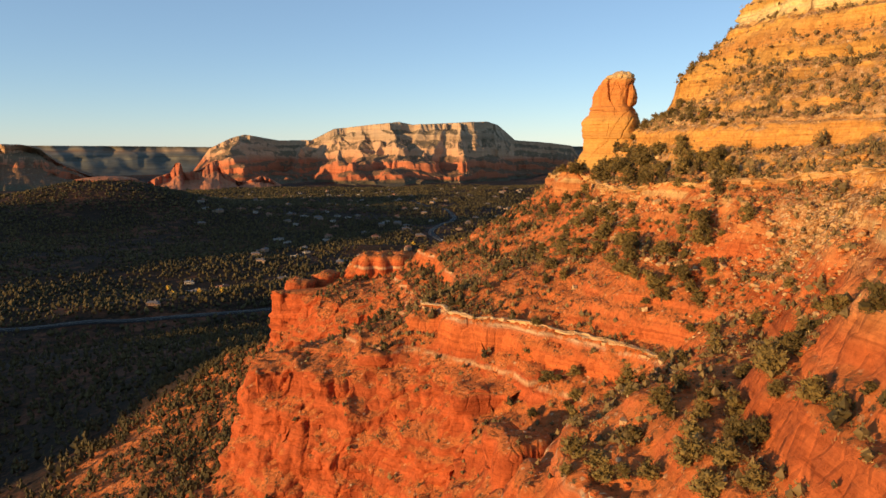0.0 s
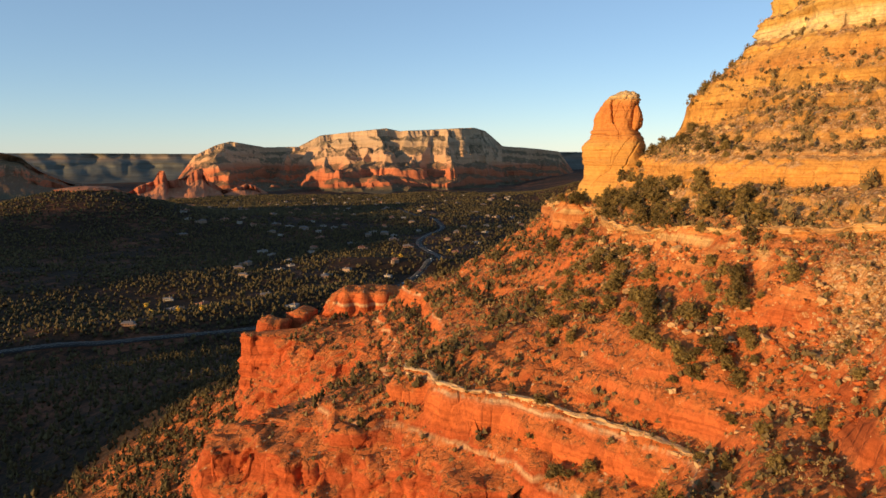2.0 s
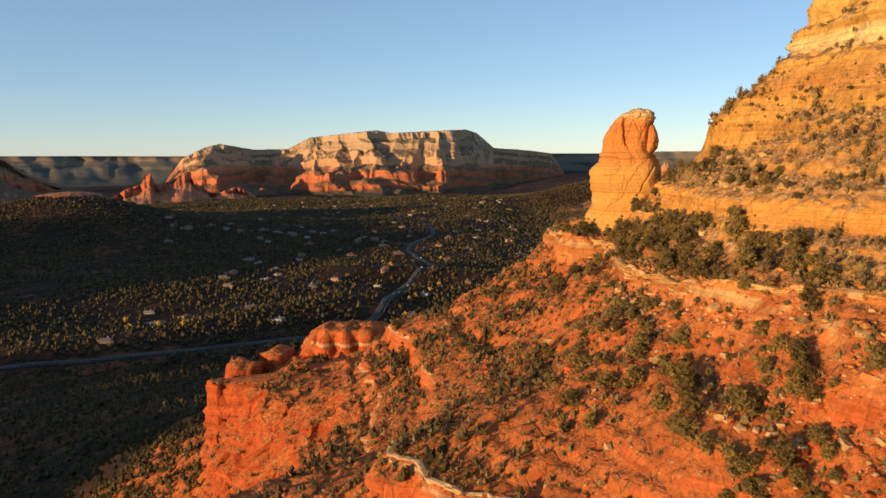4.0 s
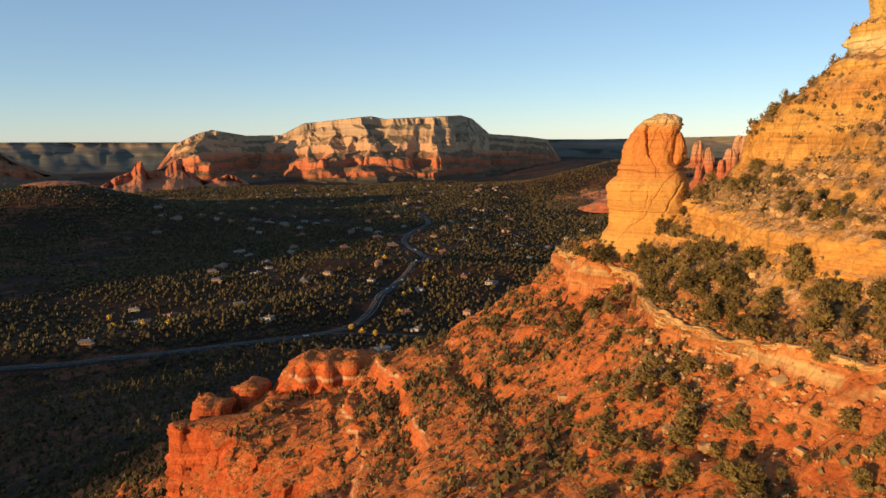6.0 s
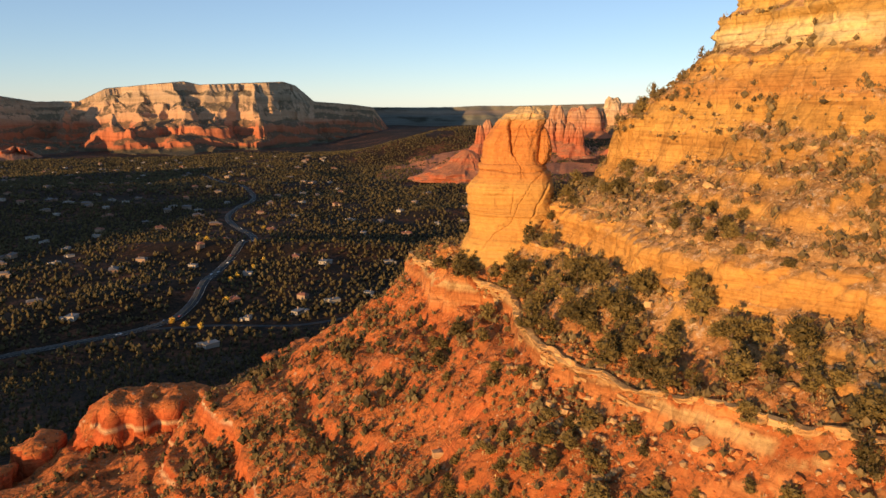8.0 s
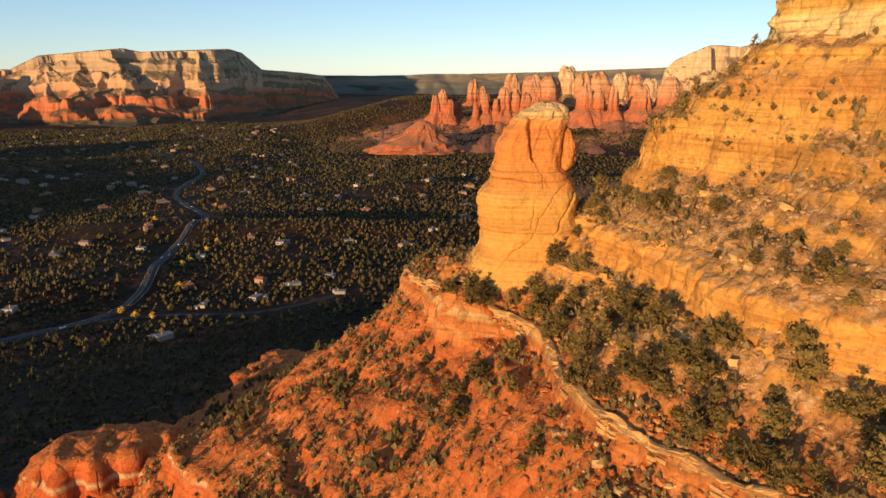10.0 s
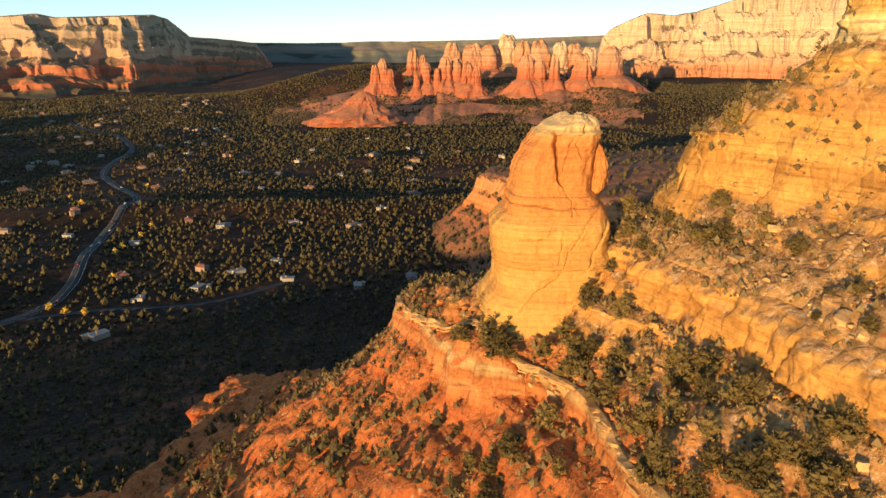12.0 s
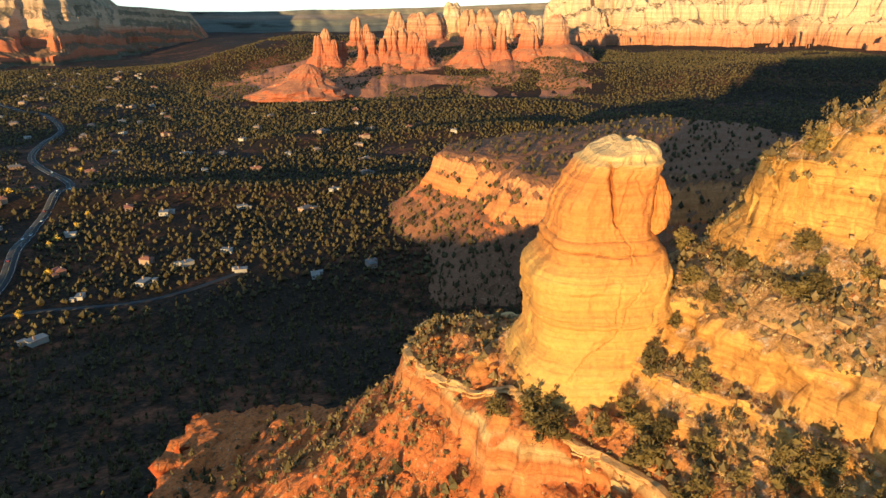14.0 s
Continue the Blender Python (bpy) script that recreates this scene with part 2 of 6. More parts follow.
rock_hill_mat = rock_material("layered_sandstone", hill_stops, 50, 240, warp=0.8, band=0.4, grain=0.7, rugged=2.0, scree=((68, 114, 15, 30),), thinbeds=0.65, soil=(0.44, 0.128, 0.035), bump=0.52, streaks=0.25, cracked=True, upper_soil=(0.45, 0.235, 0.085), upper_z=148.5)
spire_stops = [(0.0, (0.53, 0.285, 0.078)), (0.16, (0.53, 0.30, 0.082)), (0.24, (0.51, 0.26, 0.068)), (0.45, (0.52, 0.27, 0.07)), (0.56, (0.53, 0.28, 0.076)), (0.60, (0.49, 0.215, 0.058)), (0.72, (0.50, 0.205, 0.056)), (0.90, (0.48, 0.18, 0.05)), (0.935, (0.5, 0.22, 0.065)), (0.955, (0.55, 0.35, 0.14)), (1.0, (0.58, 0.40, 0.19))]
spire_mat = rock_material("spire_sandstone", spire_stops, 148, 182, warp=0.9, band=0.3, grain=0.45, bump=0.4, streaks=0.15, beds=0.4, rugged=1.5, thinbeds=0.32)
ledge_mat = rock_material("pale_ledge_sandstone", [(0.0, (0.58, 0.37, 0.19)), (0.25, (0.59, 0.39, 0.20)), (0.42, (0.54, 0.32, 0.13)), (1.0, (0.53, 0.31, 0.125))], 100, 200, warp=0.6, band=0.9, grain=0.5, bump=0.6)
mesa_mat = rock_material("mesa_sandstone", [(0.0, (0.075, 0.06, 0.035)), (0.03, (0.09, 0.065, 0.036)), (0.06, (0.33, 0.105, 0.05)), (0.16, (0.40, 0.125, 0.056)), (0.29, (0.44, 0.15, 0.07)), (0.33, (0.46, 0.22, 0.12)), (0.39, (0.46, 0.27, 0.15)), (0.58, (0.46, 0.29, 0.17)),
                         (0.66, (0.33, 0.23, 0.14)), (0.78, (0.42, 0.30, 0.19)), (0.88, (0.43, 0.30, 0.185)), (1.0, (0.26, 0.20, 0.13))],
                         0, 300, warp=6, band=0.08, grain=0.35, soil=(0.085, 0.068, 0.038), bump=0.5, soil_amount=0.8, lines=0.09, streaks=0.35, beds=0.45, thinbeds=0.3)
crag_mat = rock_material("red_crag_sandstone", [(0.0, (0.33, 0.10, 0.05)), (0.4, (0.37, 0.115, 0.055)), (0.5, (0.40, 0.155, 0.08)), (0.62, (0.43, 0.22, 0.12)), (1.0, (0.45, 0.28, 0.155))],
                         20, 190, warp=5, band=0.12, grain=0.3, soil=(0.36, 0.135, 0.065), bump=0.5, lines=0.09)
white_mat = rock_material("pale_cliff_sandstone", [(0.0, (0.30, 0.14, 0.07)), (0.10, (0.38, 0.17, 0.085)), (0.20, (0.44, 0.20, 0.10)), (0.27, (0.48, 0.29, 0.16)), (0.5, (0.52, 0.38, 0.23)), (0.75, (0.50, 0.37, 0.23)), (1.0, (0.47, 0.36, 0.23))],
                          20, 330, warp=6, band=0.10, grain=0.5, soil=(0.15, 0.10, 0.05), bump=0.7, soil_amount=0.9, lines=0.09, beds=0.5, thinbeds=0.45)
# forest and rock tones lightened and cooled: distance haze put into the base colour
hazy_rim_mat = rock_material("hazy_forested_rim", [(0.0, (0.10, 0.105, 0.09)), (0.5, (0.12, 0.12, 0.10)), (0.6, (0.24, 0.18, 0.13)), (0.68, (0.13, 0.125, 0.10)), (0.85, (0.20, 0.165, 0.13)), (1.0, (0.10, 0.105, 0.085))], -20, 230, warp=12, band=0.06, grain=0.4, bump=0.5, lines=0.09)


def ground_material():
    m, nodes, links, b = material("valley_soil", 0.95, 0.1)
    pos = nodes.new("ShaderNodeNewGeometry").outputs["Position"]
    big = noise_node(nodes, links, pos, 0.006, 5, 0.6)
    mid = noise_node(nodes, links, pos, 0.06, 5, 0.7)
    fine = noise_node(nodes, links, pos, 0.45, 5, 0.7)
    scrub = ramp(nodes, links, fine, [(0.35, (0.008, 0.006, 0.004)), (0.5, (0.024, 0.015, 0.008)), (0.65, (0.065, 0.031, 0.016))])
    soil = ramp(nodes, links, fine, [(0.3, (0.05, 0.022, 0.011)), (0.55, (0.15, 0.056, 0.027)), (0.75, (0.24, 0.092, 0.045))])
    f = maths(nodes, links, "MULTIPLY_ADD", mid, 0.9, maths(nodes, links, "MULTIPLY", big, 0.8))
    f = maths(nodes, links, "MULTIPLY", maths(nodes, links, "SUBTRACT", f, 0.86), 6.0, clamp=True)
    links.new(mixcol(nodes, links, f, scrub, soil), b.inputs["Base Color"])
    bumped(nodes, links, b, mid, 0.5, 1.5)
    return m


def leaf_material(name, dark, light, per_object):
    m, nodes, links, b = material(name, 0.75, 0.15)
    if per_object:
        r = nodes.new("ShaderNodeObjectInfo").outputs["Random"]
    else:
        r = nodes.new("ShaderNodeNewGeometry").outputs["Random Per Island"]
    pos = nodes.new("ShaderNodeTexCoord").outputs["Object"]
    f = maths(nodes, links, "MULTIPLY_ADD", noise_node(nodes, links, pos, 2.2, 3), 0.6, maths(nodes, links, "MULTIPLY", r, 0.55))
    links.new(ramp(nodes, links, f, [(0.15, dark), (0.6, light), (0.95, tuple(v * 1.5 for v in light))]), b.inputs["Base Color"])
    return m


ground_mat = ground_material()
juniper_mat = leaf_material("juniper_leaf", (0.036, 0.028, 0.010), (0.135, 0.092, 0.028), True)
forest_mat = leaf_material("forest_leaf", (0.013, 0.012, 0.007), (0.076, 0.056, 0.021), False)
shrub_mat = leaf_material("shrub_leaf", (0.050, 0.036, 0.015), (0.155, 0.105, 0.042), False)
drygrass_mat = leaf_material("dry_grass", (0.16, 0.10, 0.04), (0.34, 0.24, 0.10), False)
gold_mat = leaf_material("golden_leaf", (0.40, 0.22, 0.03), (0.62, 0.40, 0.06), False)


def plain(name, col, rough=0.8, var=0.25, scale=1.5, spec=0.3):
    m, nodes, links, b = material(name, rough, spec)
    pos = nodes.new("ShaderNodeTexCoord").outputs["Object"]
    n = noise_node(nodes, links, pos, scale, 5, 0.65)
    links.new(ramp(nodes, links, n, [(0.3, tuple(v * (1 - var) for v in col)), (0.55, col), (0.8, tuple(min(1, v * (1 + var)) for v in col))]), b.inputs["Base Color"])
    bumped(nodes, links, b, n, 0.2, 0.1)
    return m


bark_mat = plain("juniper_bark", (0.13, 0.085, 0.055), 0.95, 0.4, 6)


# ---- mesh helpers ----
def mesh_data(name, verts, faces, mat, shade=False):
    """A mesh from arrays; faces all have the same number of corners."""
    verts, faces = np.asarray(verts, np.float32), np.asarray(faces, np.int32)
    me = bpy.data.meshes.new(name)
    n, k = len(faces), faces.shape[1]
    me.vertices.add(len(verts))
    me.vertices.foreach_set("co", verts.ravel())
    me.loops.add(n * k)
    me.loops.foreach_set("vertex_index", faces.ravel())
    me.polygons.add(n)
    me.polygons.foreach_set("loop_start", np.arange(0, n * k, k, dtype=np.int32))
    me.polygons.foreach_set("use_smooth", np.full(n, shade))
    me.update(calc_edges=True)
    me.validate()
    me.materials.append(mat)
    return me


def solid(name, verts, faces, mat, shade=False):
    return new(name, mesh_data(name, verts, faces, mat, shade))


def part(name, bm, mat, parent=None, label=""):
    """A bmesh as one mesh object, under a thing or a part."""
    me = bpy.data.meshes.new(name)
    bm.to_mesh(me)
    bm.free()
    me.materials.append(mat)
    ob = new(name, me)
    if parent is not None:
        ob.parent = parent
    return tagged(ob, label)


def grid_faces(rows, cols, wrap=False):
    i, j = np.meshgrid(np.arange(rows - 1), np.arange(cols if wrap else cols - 1), indexing="ij")
    k = (j + 1) % cols
    return np.stack([i * cols + j, i * cols + k, (i + 1) * cols + k, (i + 1) * cols + j], -1).reshape(-1, 4)


def box(bm, x0, y0, z0, x1, y1, z1):
    v = [bm.verts.new(p) for p in ((x0, y0, z0), (x1, y0, z0), (x1, y1, z0), (x0, y1, z0), (x0, y0, z1), (x1, y0, z1), (x1, y1, z1), (x0, y1, z1))]
    for f in ((3, 2, 1, 0), (4, 5, 6, 7), (0, 1, 5, 4), (1, 2, 6, 5), (2, 3, 7, 6), (3, 0, 4, 7)):
        bm.faces.new([v[i] for i in f])


# ---- the near hill: rock layers, each with its outline on plan ----
LAYERS = []


def layer(z, outline, step=0.0, shelf=0.9):
    """A layer's top height and its outline; step: height of the small cliff under it."""
    p = np.array(outline, float)
    pts = []
    for i in range(len(p) - 1):                      # a smooth curve through the corners
        a, b, c, d = p[max(i - 1, 0)], p[i], p[i + 1], p[min(i + 2, len(p) - 1)]
        n = 3 if np.hypot(*(c - b)) < 60 else 2
        for t in np.linspace(0, 1, n, endpoint=False):
            pts.append(0.5 * (2 * b + (c - a) * t + (2 * a - 5 * b + 4 * c - d) * t * t + (3 * b - a - 3 * c + d) * t ** 3))
    pts.append(p[-1])
    pts = np.array(pts)
    if step:
        d = np.gradient(pts, axis=0)
        d /= np.hypot(d[:, 0], d[:, 1])[:, None]
        LAYERS.append((z - step, pts + shelf * np.stack([-d[:, 1], d[:, 0]], 1)))
    LAYERS.append((z, pts))


layer(6, [(-300, -400), (-300, 0), (-330, 250), (-330, 420), (-230, 540), (-40, 590), (150, 540), (350, 480), (700, 460)])
layer(26, [(-190, -400), (-190, 0), (-190, 200), (-200, 370), (-180, 450), (-90, 470), (40, 440), (200, 400), (450, 380), (700, 380)])
layer(55, [(-120, -400), (-110, 0), (-108, 150), (-112, 244), (-118, 300), (-100, 345), (-40, 370), (40, 375), (150, 350), (400, 330), (700, 320)])
layer(70, [(-90, -400), (-80, 0), (-70, 120), (-68, 205), (-92, 262), (-90, 285), (-60, 305), (-15, 335), (25, 350), (80, 340), (200, 310), (400, 290), (700, 280)])
layer(84, [(-50, -400), (-20, 0), (-2, 60), (-5, 90), (-8, 120), (-24, 136), (-46, 146), (-50, 160), (-46, 180), (-46, 205), (-58, 232), (-66, 245), (-67, 258),
           (-52, 272), (-25, 290), (5, 315), (14, 334), (35, 338), (80, 318), (200, 290), (700, 260)])
layer(106, [(-30, -400), (0, 0), (7, 60), (5, 90), (12, 112), (4, 131), (-14, 147), (-36, 154), (-45, 160), (-39, 170), (-28, 182), (-20, 205), (-34, 226), (-44, 237), (-49, 245),
            (-47, 257), (-40, 269), (-15, 278), (5, 300), (14, 322), (20, 330), (36, 322), (70, 300), (150, 275), (700, 240)])
layer(113, [(-18, -400), (10, 0), (12, 60), (9, 80), (17, 98), (26, 111), (21, 124), (12, 134), (-3, 150), (-22, 159), (-21, 168), (-12, 180), (-10, 205), (-16, 228),
            (-15, 243), (-15, 252), (-14, 263), (-4, 273), (8, 283), (20, 298), (30, 306), (50, 300), (90, 280), (200, 260), (700, 225)])
layer(121, [(-10, -400), (18, 0), (20, 50), (14, 75), (18, 92), (33, 108), (37, 118), (22, 134), (6, 146), (-6, 157), (-2, 166), (4, 180), (4, 205), (0, 225),
            (-6, 240), (-8, 252), (4, 262), (18, 272), (32, 286), (42, 288), (60, 280), (100, 262), (200, 245), (700, 210)], step=1.3)
layer(131, [(0, -400), (26, 0), (30, 50), (33, 75), (44, 92), (49, 101), (48, 118), (36, 138), (27, 158), (25, 175), (28, 191), (26, 212), (22, 230), (20, 243),
            (22, 256), (30, 266), (42, 276), (58, 270), (100, 250), (200, 232), (700, 200)])
layer(141, [(8, -400), (36, 0), (40, 50), (44, 71), (56, 92), (62, 110), (61, 129), (50, 150), (44, 171), (40, 185), (38, 200), (41, 214), (41, 225), (36, 240),
            (34, 253), (37, 262), (46, 270), (62, 264), (100, 243), (200, 225), (700, 195)])
layer(147.6, [(14, -400), (42, 0), (47, 50), (54, 72), (68, 95), (76, 115), (72, 135), (60, 150), (53, 163), (48, 176), (44, 190), (44.5, 201), (49, 213), (48.5, 223),
              (45, 234), (42, 246), (40, 257), (42, 263), (50, 268), (64, 260), (100, 238), (200, 220), (700, 190)], step=1.1, shelf=0.5)
layer(154, [(22, -400), (50, 0), (56, 50), (66, 75), (82, 98), (88, 118), (80, 140), (66, 161), (61, 174), (57, 187), (54, 197), (57, 206), (57, 217), (56, 228),
            (52, 240), (52, 250), (60, 254), (72, 248), (100, 232), (200, 213), (700, 184)])
layer(163, [(28, -400), (58, 0), (64, 50), (76, 78), (94, 102), (100, 122), (92, 142), (79, 158), (69, 171), (65, 180), (63, 191), (65, 203), (66, 217), (66, 226),
            (65, 234), (70, 240), (84, 236), (110, 224), (200, 205), (700, 178)], step=5.0, shelf=2.4)
layer(171, [(36, -400), (66, 0), (72, 50), (86, 78), (104, 102), (110, 125), (102, 145), (88, 162), (79, 174), (75, 186), (75, 197), (77, 208), (76, 219), (75, 227),
            (80, 232), (92, 228), (115, 216), (200, 197), (700, 172)])
layer(181, [(x - 3.5, y + 1.0) for x, y in [(44, -400), (74, 0), (82, 50), (96, 78), (114, 104), (119, 125), (112, 148), (99, 167), (90, 182), (86, 195), (84, 208), (81, 219), (81, 226), (88, 228),
            (100, 222), (120, 208), (200, 190), (700, 165)]])
UPPER = [(50, -400), (80, 0), (88, 50), (102, 78), (119, 104), (123, 126), (117, 150), (104, 170), (95, 183), (91, 195), (90, 206), (89, 215), (92, 220), (104, 213),
         (125, 200), (200, 180), (700, 158)]
layer(187, [(x - 5.5, y + 2.0) for x, y in UPPER])
layer(190.5, [(x - 3.0, y + 1.0) for x, y in UPPER])
layer(193, [(x - 1.0, y + 0.4) for x, y in UPPER])
layer(195, [(x + 1.2, y - 0.5) for x, y in UPPER])
layer(200, [(x + 2.4, y - 1.0) for x, y in UPPER])
layer(203, [(x + 5.5, y - 2.3) for x, y in UPPER])
layer(211, [(x + 8.5, y - 3.6) for x, y in UPPER])
layer(218, [(x + 13.0, y - 6.0) for x, y in UPPER])
layer(243, [(x + 75, y - 45) for x, y in UPPER])


def contour_z(layers, x, y, closed, outside):
    """Height from the layers' outlines; open outlines run on to the east."""
    shape = x.shape
    px, py = x.ravel(), y.ravel()
    near, inside = [], []
    for z, c in layers:
        d2 = np.full(px.shape, 1e12)
        odd = np.zeros(px.shape, bool)
        ring = np.vstack([c, c[:1]]) if closed else np.vstack([c, [(4000, c[-1][1]), (4000, c[0][1] - 1)], c[:1]])
        for k in range(len(ring) - 1):
            (ax, ay), (bx, by) = ring[k], ring[k + 1]
            if ay != by:
                odd ^= ((ay > py) != (by > py)) & (px < (bx - ax) * (py - ay) / (by - ay) + ax)
            if closed or k < len(c) - 1:
                dx, dy = bx - ax, by - ay
                t = np.clip(((px - ax) * dx + (py - ay) * dy) / max(dx * dx + dy * dy, 1e-9), 0, 1)
                d2 = np.minimum(d2, (px - ax - t * dx) ** 2 + (py - ay - t * dy) ** 2)
        near.append(np.sqrt(d2))
        inside.append(odd)
    out = np.where(inside[0], layers[0][0], layers[0][0] - near[0] * outside)
    for k in range(len(layers) - 1):
        za, zb = layers[k][0], layers[k + 1][0]
        t = near[k] / np.maximum(near[k] + near[k + 1], 1e-6)
        out = np.where(inside[k] & ~inside[k + 1], za + (zb - za) * t, out)
    out = np.where(inside[-1], layers[-1][0] + np.minimum(near[-1] * 0.05, 6), out)
    return out.reshape(shape)


def hill_base(x, y):
    return contour_z(LAYERS, x, y, False, 0.25)


def belt(z, a, b, c, d):
    return smooth(a, b, z) * (1 - smooth(c, d, z))


def terrace(z, x, y, near):
    """Uneven small ledges along the beds."""
    w = z + 0.5 * fbm(x * 0.02, y * 0.02, 0, 3, 71)
    for period, amount, seed in ((7.1, 0.5, 5), (2.7, 0.55, 9), (1.3, 0.6, 13)):
        k = amount * np.clip(0.3 + 0.45 * belt(z, 153, 157, 162, 165) + 0.55 * smooth(189, 192, z) + 1.0 * vnoise(x * 0.022, y * 0.022, z * 0.3, seed), 0, 1)
        f = w / period
        s = f - np.floor(f)
        z = z + k * period * (smooth(0.6, 1.0, s) - s) * near
    return z


# rounded knobs on the cliff's edge: centre, half length and half width, top, depth of the sides
DOMES = ((-58, 245, 6.5, 5.5, 106.5, 30), (-54, 254, 5.5, 5, 108.5, 30), (-46, 262, 6, 6.5, 110.0, 20), (-38.5, 254, 5, 5.5, 107, 12), (-21, 265.5, 19, 9.5, 117.4, 11), (-27, 242, 6, 6, 107, 10), (-40, 157, 6.5, 6, 106.5, 22),
         (-25, 152, 7, 6, 108, 20), (-8, 146, 6, 5, 109, 16), (6, 131, 6, 6, 110.5, 22), (12, 107, 6.5, 6.5, 111.5, 24), (10, 84, 6, 6, 117, 26), (14, 64, 7, 7, 116, 26), (16, 322, 6, 6, 103.5, 22),
         (24, 314, 7, 7, 106, 16))


SPIRE = (57.5, 238.5)


def hill_z(x, y):
    b = hill_base(x, y)
    cliff = smooth(76, 86, b) * (1 - smooth(108, 114, b)) + 0.35 * smooth(189, 192, b)
    soft = 1 - 0.6 * smooth(140, 146, b) * (1 - smooth(148, 153, b))
    wx = soft * 2.4 * fbm(x * 0.05, y * 0.05, 0, 3, 21) + (0.2 + 1.3 * cliff) * ridged(x * 0.13, y * 0.13, 0, 3, 31)
    wy = soft * 2.4 * fbm(x * 0.05, y * 0.05, 7, 3, 22) + (0.2 + 1.3 * cliff) * ridged(x * 0.13, y * 0.13, 5, 3, 32)
    z = hill_base(x + wx, y + wy)
    up = smooth(20, 60, z)
    z = z + (1.3 * ridged(x * 0.04, y * 0.04, 0, 3, 41) - 0.9) * up * (0.5 + 0.6 * cliff)
    z = z + 0.13 * np.clip(174 - y, 0, 75) * smooth(137, 147.6, z) * (1 - smooth(156, 184, z))      # the beds rise to the south
    z = terrace(z, x, y, smooth(60, 90, z))
    jx, jy = x + 2.6 * fbm(x * 0.12, y * 0.12, 0, 3, 47), y + 2.6 * fbm(x * 0.12, y * 0.12, 4, 3, 47)
    for cx, cy, rx, ry, top, deep in DOMES:
        d = np.hypot((jx - cx) / rx, (jy - cy) / ry)
        z = np.maximum(z, np.where(d < 1.6, top - 2.2 * d ** 2 - deep * smooth(0.6, 1.25, d), -99))
    foot = np.hypot(jx - SPIRE[0], jy - SPIRE[1])         # the apron of rubble round the spire
    z = np.maximum(z, np.where(foot < 18, 156.3 - 1.15 * (foot - 8.5), -99))
    return z + up * (0.55 * fbm(x * 0.25, y * 0.25, 0, 4, 51) + 0.4 * np.abs(vnoise(x * 0.7, y * 0.7, 0, 53)) + 0.16 * vnoise(x * 1.6, y * 1.6, 0, 52))


# ---- valley ground ----
def valley_z(x, y):
    r = np.hypot(x, y)
    z = 5.0 * fbm(x * 0.0032, y * 0.0032, 0, 3, 81) + 1.6 * fbm(x * 0.014, y * 0.014, 0, 2, 82)
    z = z * smooth(350, 800, r)
    z = z + 8 * smooth(0.1, 0.75, fbm(x * 0.0016, y * 0.0016, 3, 2, 83)) * smooth(900, 1500, y) * (1 - smooth(2600, 3200, r))
    # the dark scrub hill across the valley
    for cx, cy, sx, sy, h in ((-760, 1560, 190, 240, 56), (-560, 1500, 330, 260, 20), (-1150, 1500, 330, 300, 45)):
        z = z + h * np.exp(-((x - cx) / sx) ** 2 - ((y - cy) / sy) ** 2)
    # low swells between the drainages
    for ax, ay, bx, by, w, h in ((-120, 1010, 380, 850, 34, 10), (300, 1190, 700, 1080, 40, 9), (-330, 640, -60, 800, 45, 9), (420, 1500, 900, 1350, 50, 11)):
        t = np.clip(((x - ax) * (bx - ax) + (y - ay) * (by - ay)) / ((bx - ax) ** 2 + (by - ay) ** 2), 0, 1)
        z = z + h * np.exp(-((x - ax - t * (bx - ax)) ** 2 + (y - ay - t * (by - ay)) ** 2) / w ** 2)
    # low tan hill on the far side
    for cx, cy, sx, sy, h in ((560, 2350, 260, 180, 42), (900, 2550, 300, 200, 55)):
        z = z + h * np.exp(-((x - cx) / sx) ** 2 - ((y - cy) / sy) ** 2)
    # rise under the crags and pale cliffs
    z = z + 46 * smooth(1750, 2300, 0.62 * x + 0.78 * y + 0.06 * r) * smooth(350, 800, x)
    # hills behind the camera, whose shade lies over the valley
    rise = 0 * x
    for cx, cy, r, h in SHADE_HILLS:
        rise = np.maximum(rise, 1.085 * h * np.exp(-((x - cx) ** 2 + (y - cy) ** 2) / r ** 2))
    return z + rise


SHADE_HILLS = ((-2220, 460, 360, 165), (-2040, 220, 320, 225), (-1872, -4, 285, 215), (-740, -180, 40, 142), (-764, -148, 55, 130), (-800, -100, 60, 118), (-836, -52, 60, 112),
               (-872, -4, 60, 101), (-908, 44, 60, 98), (-944, 92, 60, 100), (-974, 132, 42, 96))
BOX = (-128.0, 152.0, 12.0, 352.0)


def ground_z(x, y):
    return np.maximum(valley_z(x, y), hill_z(x, y))


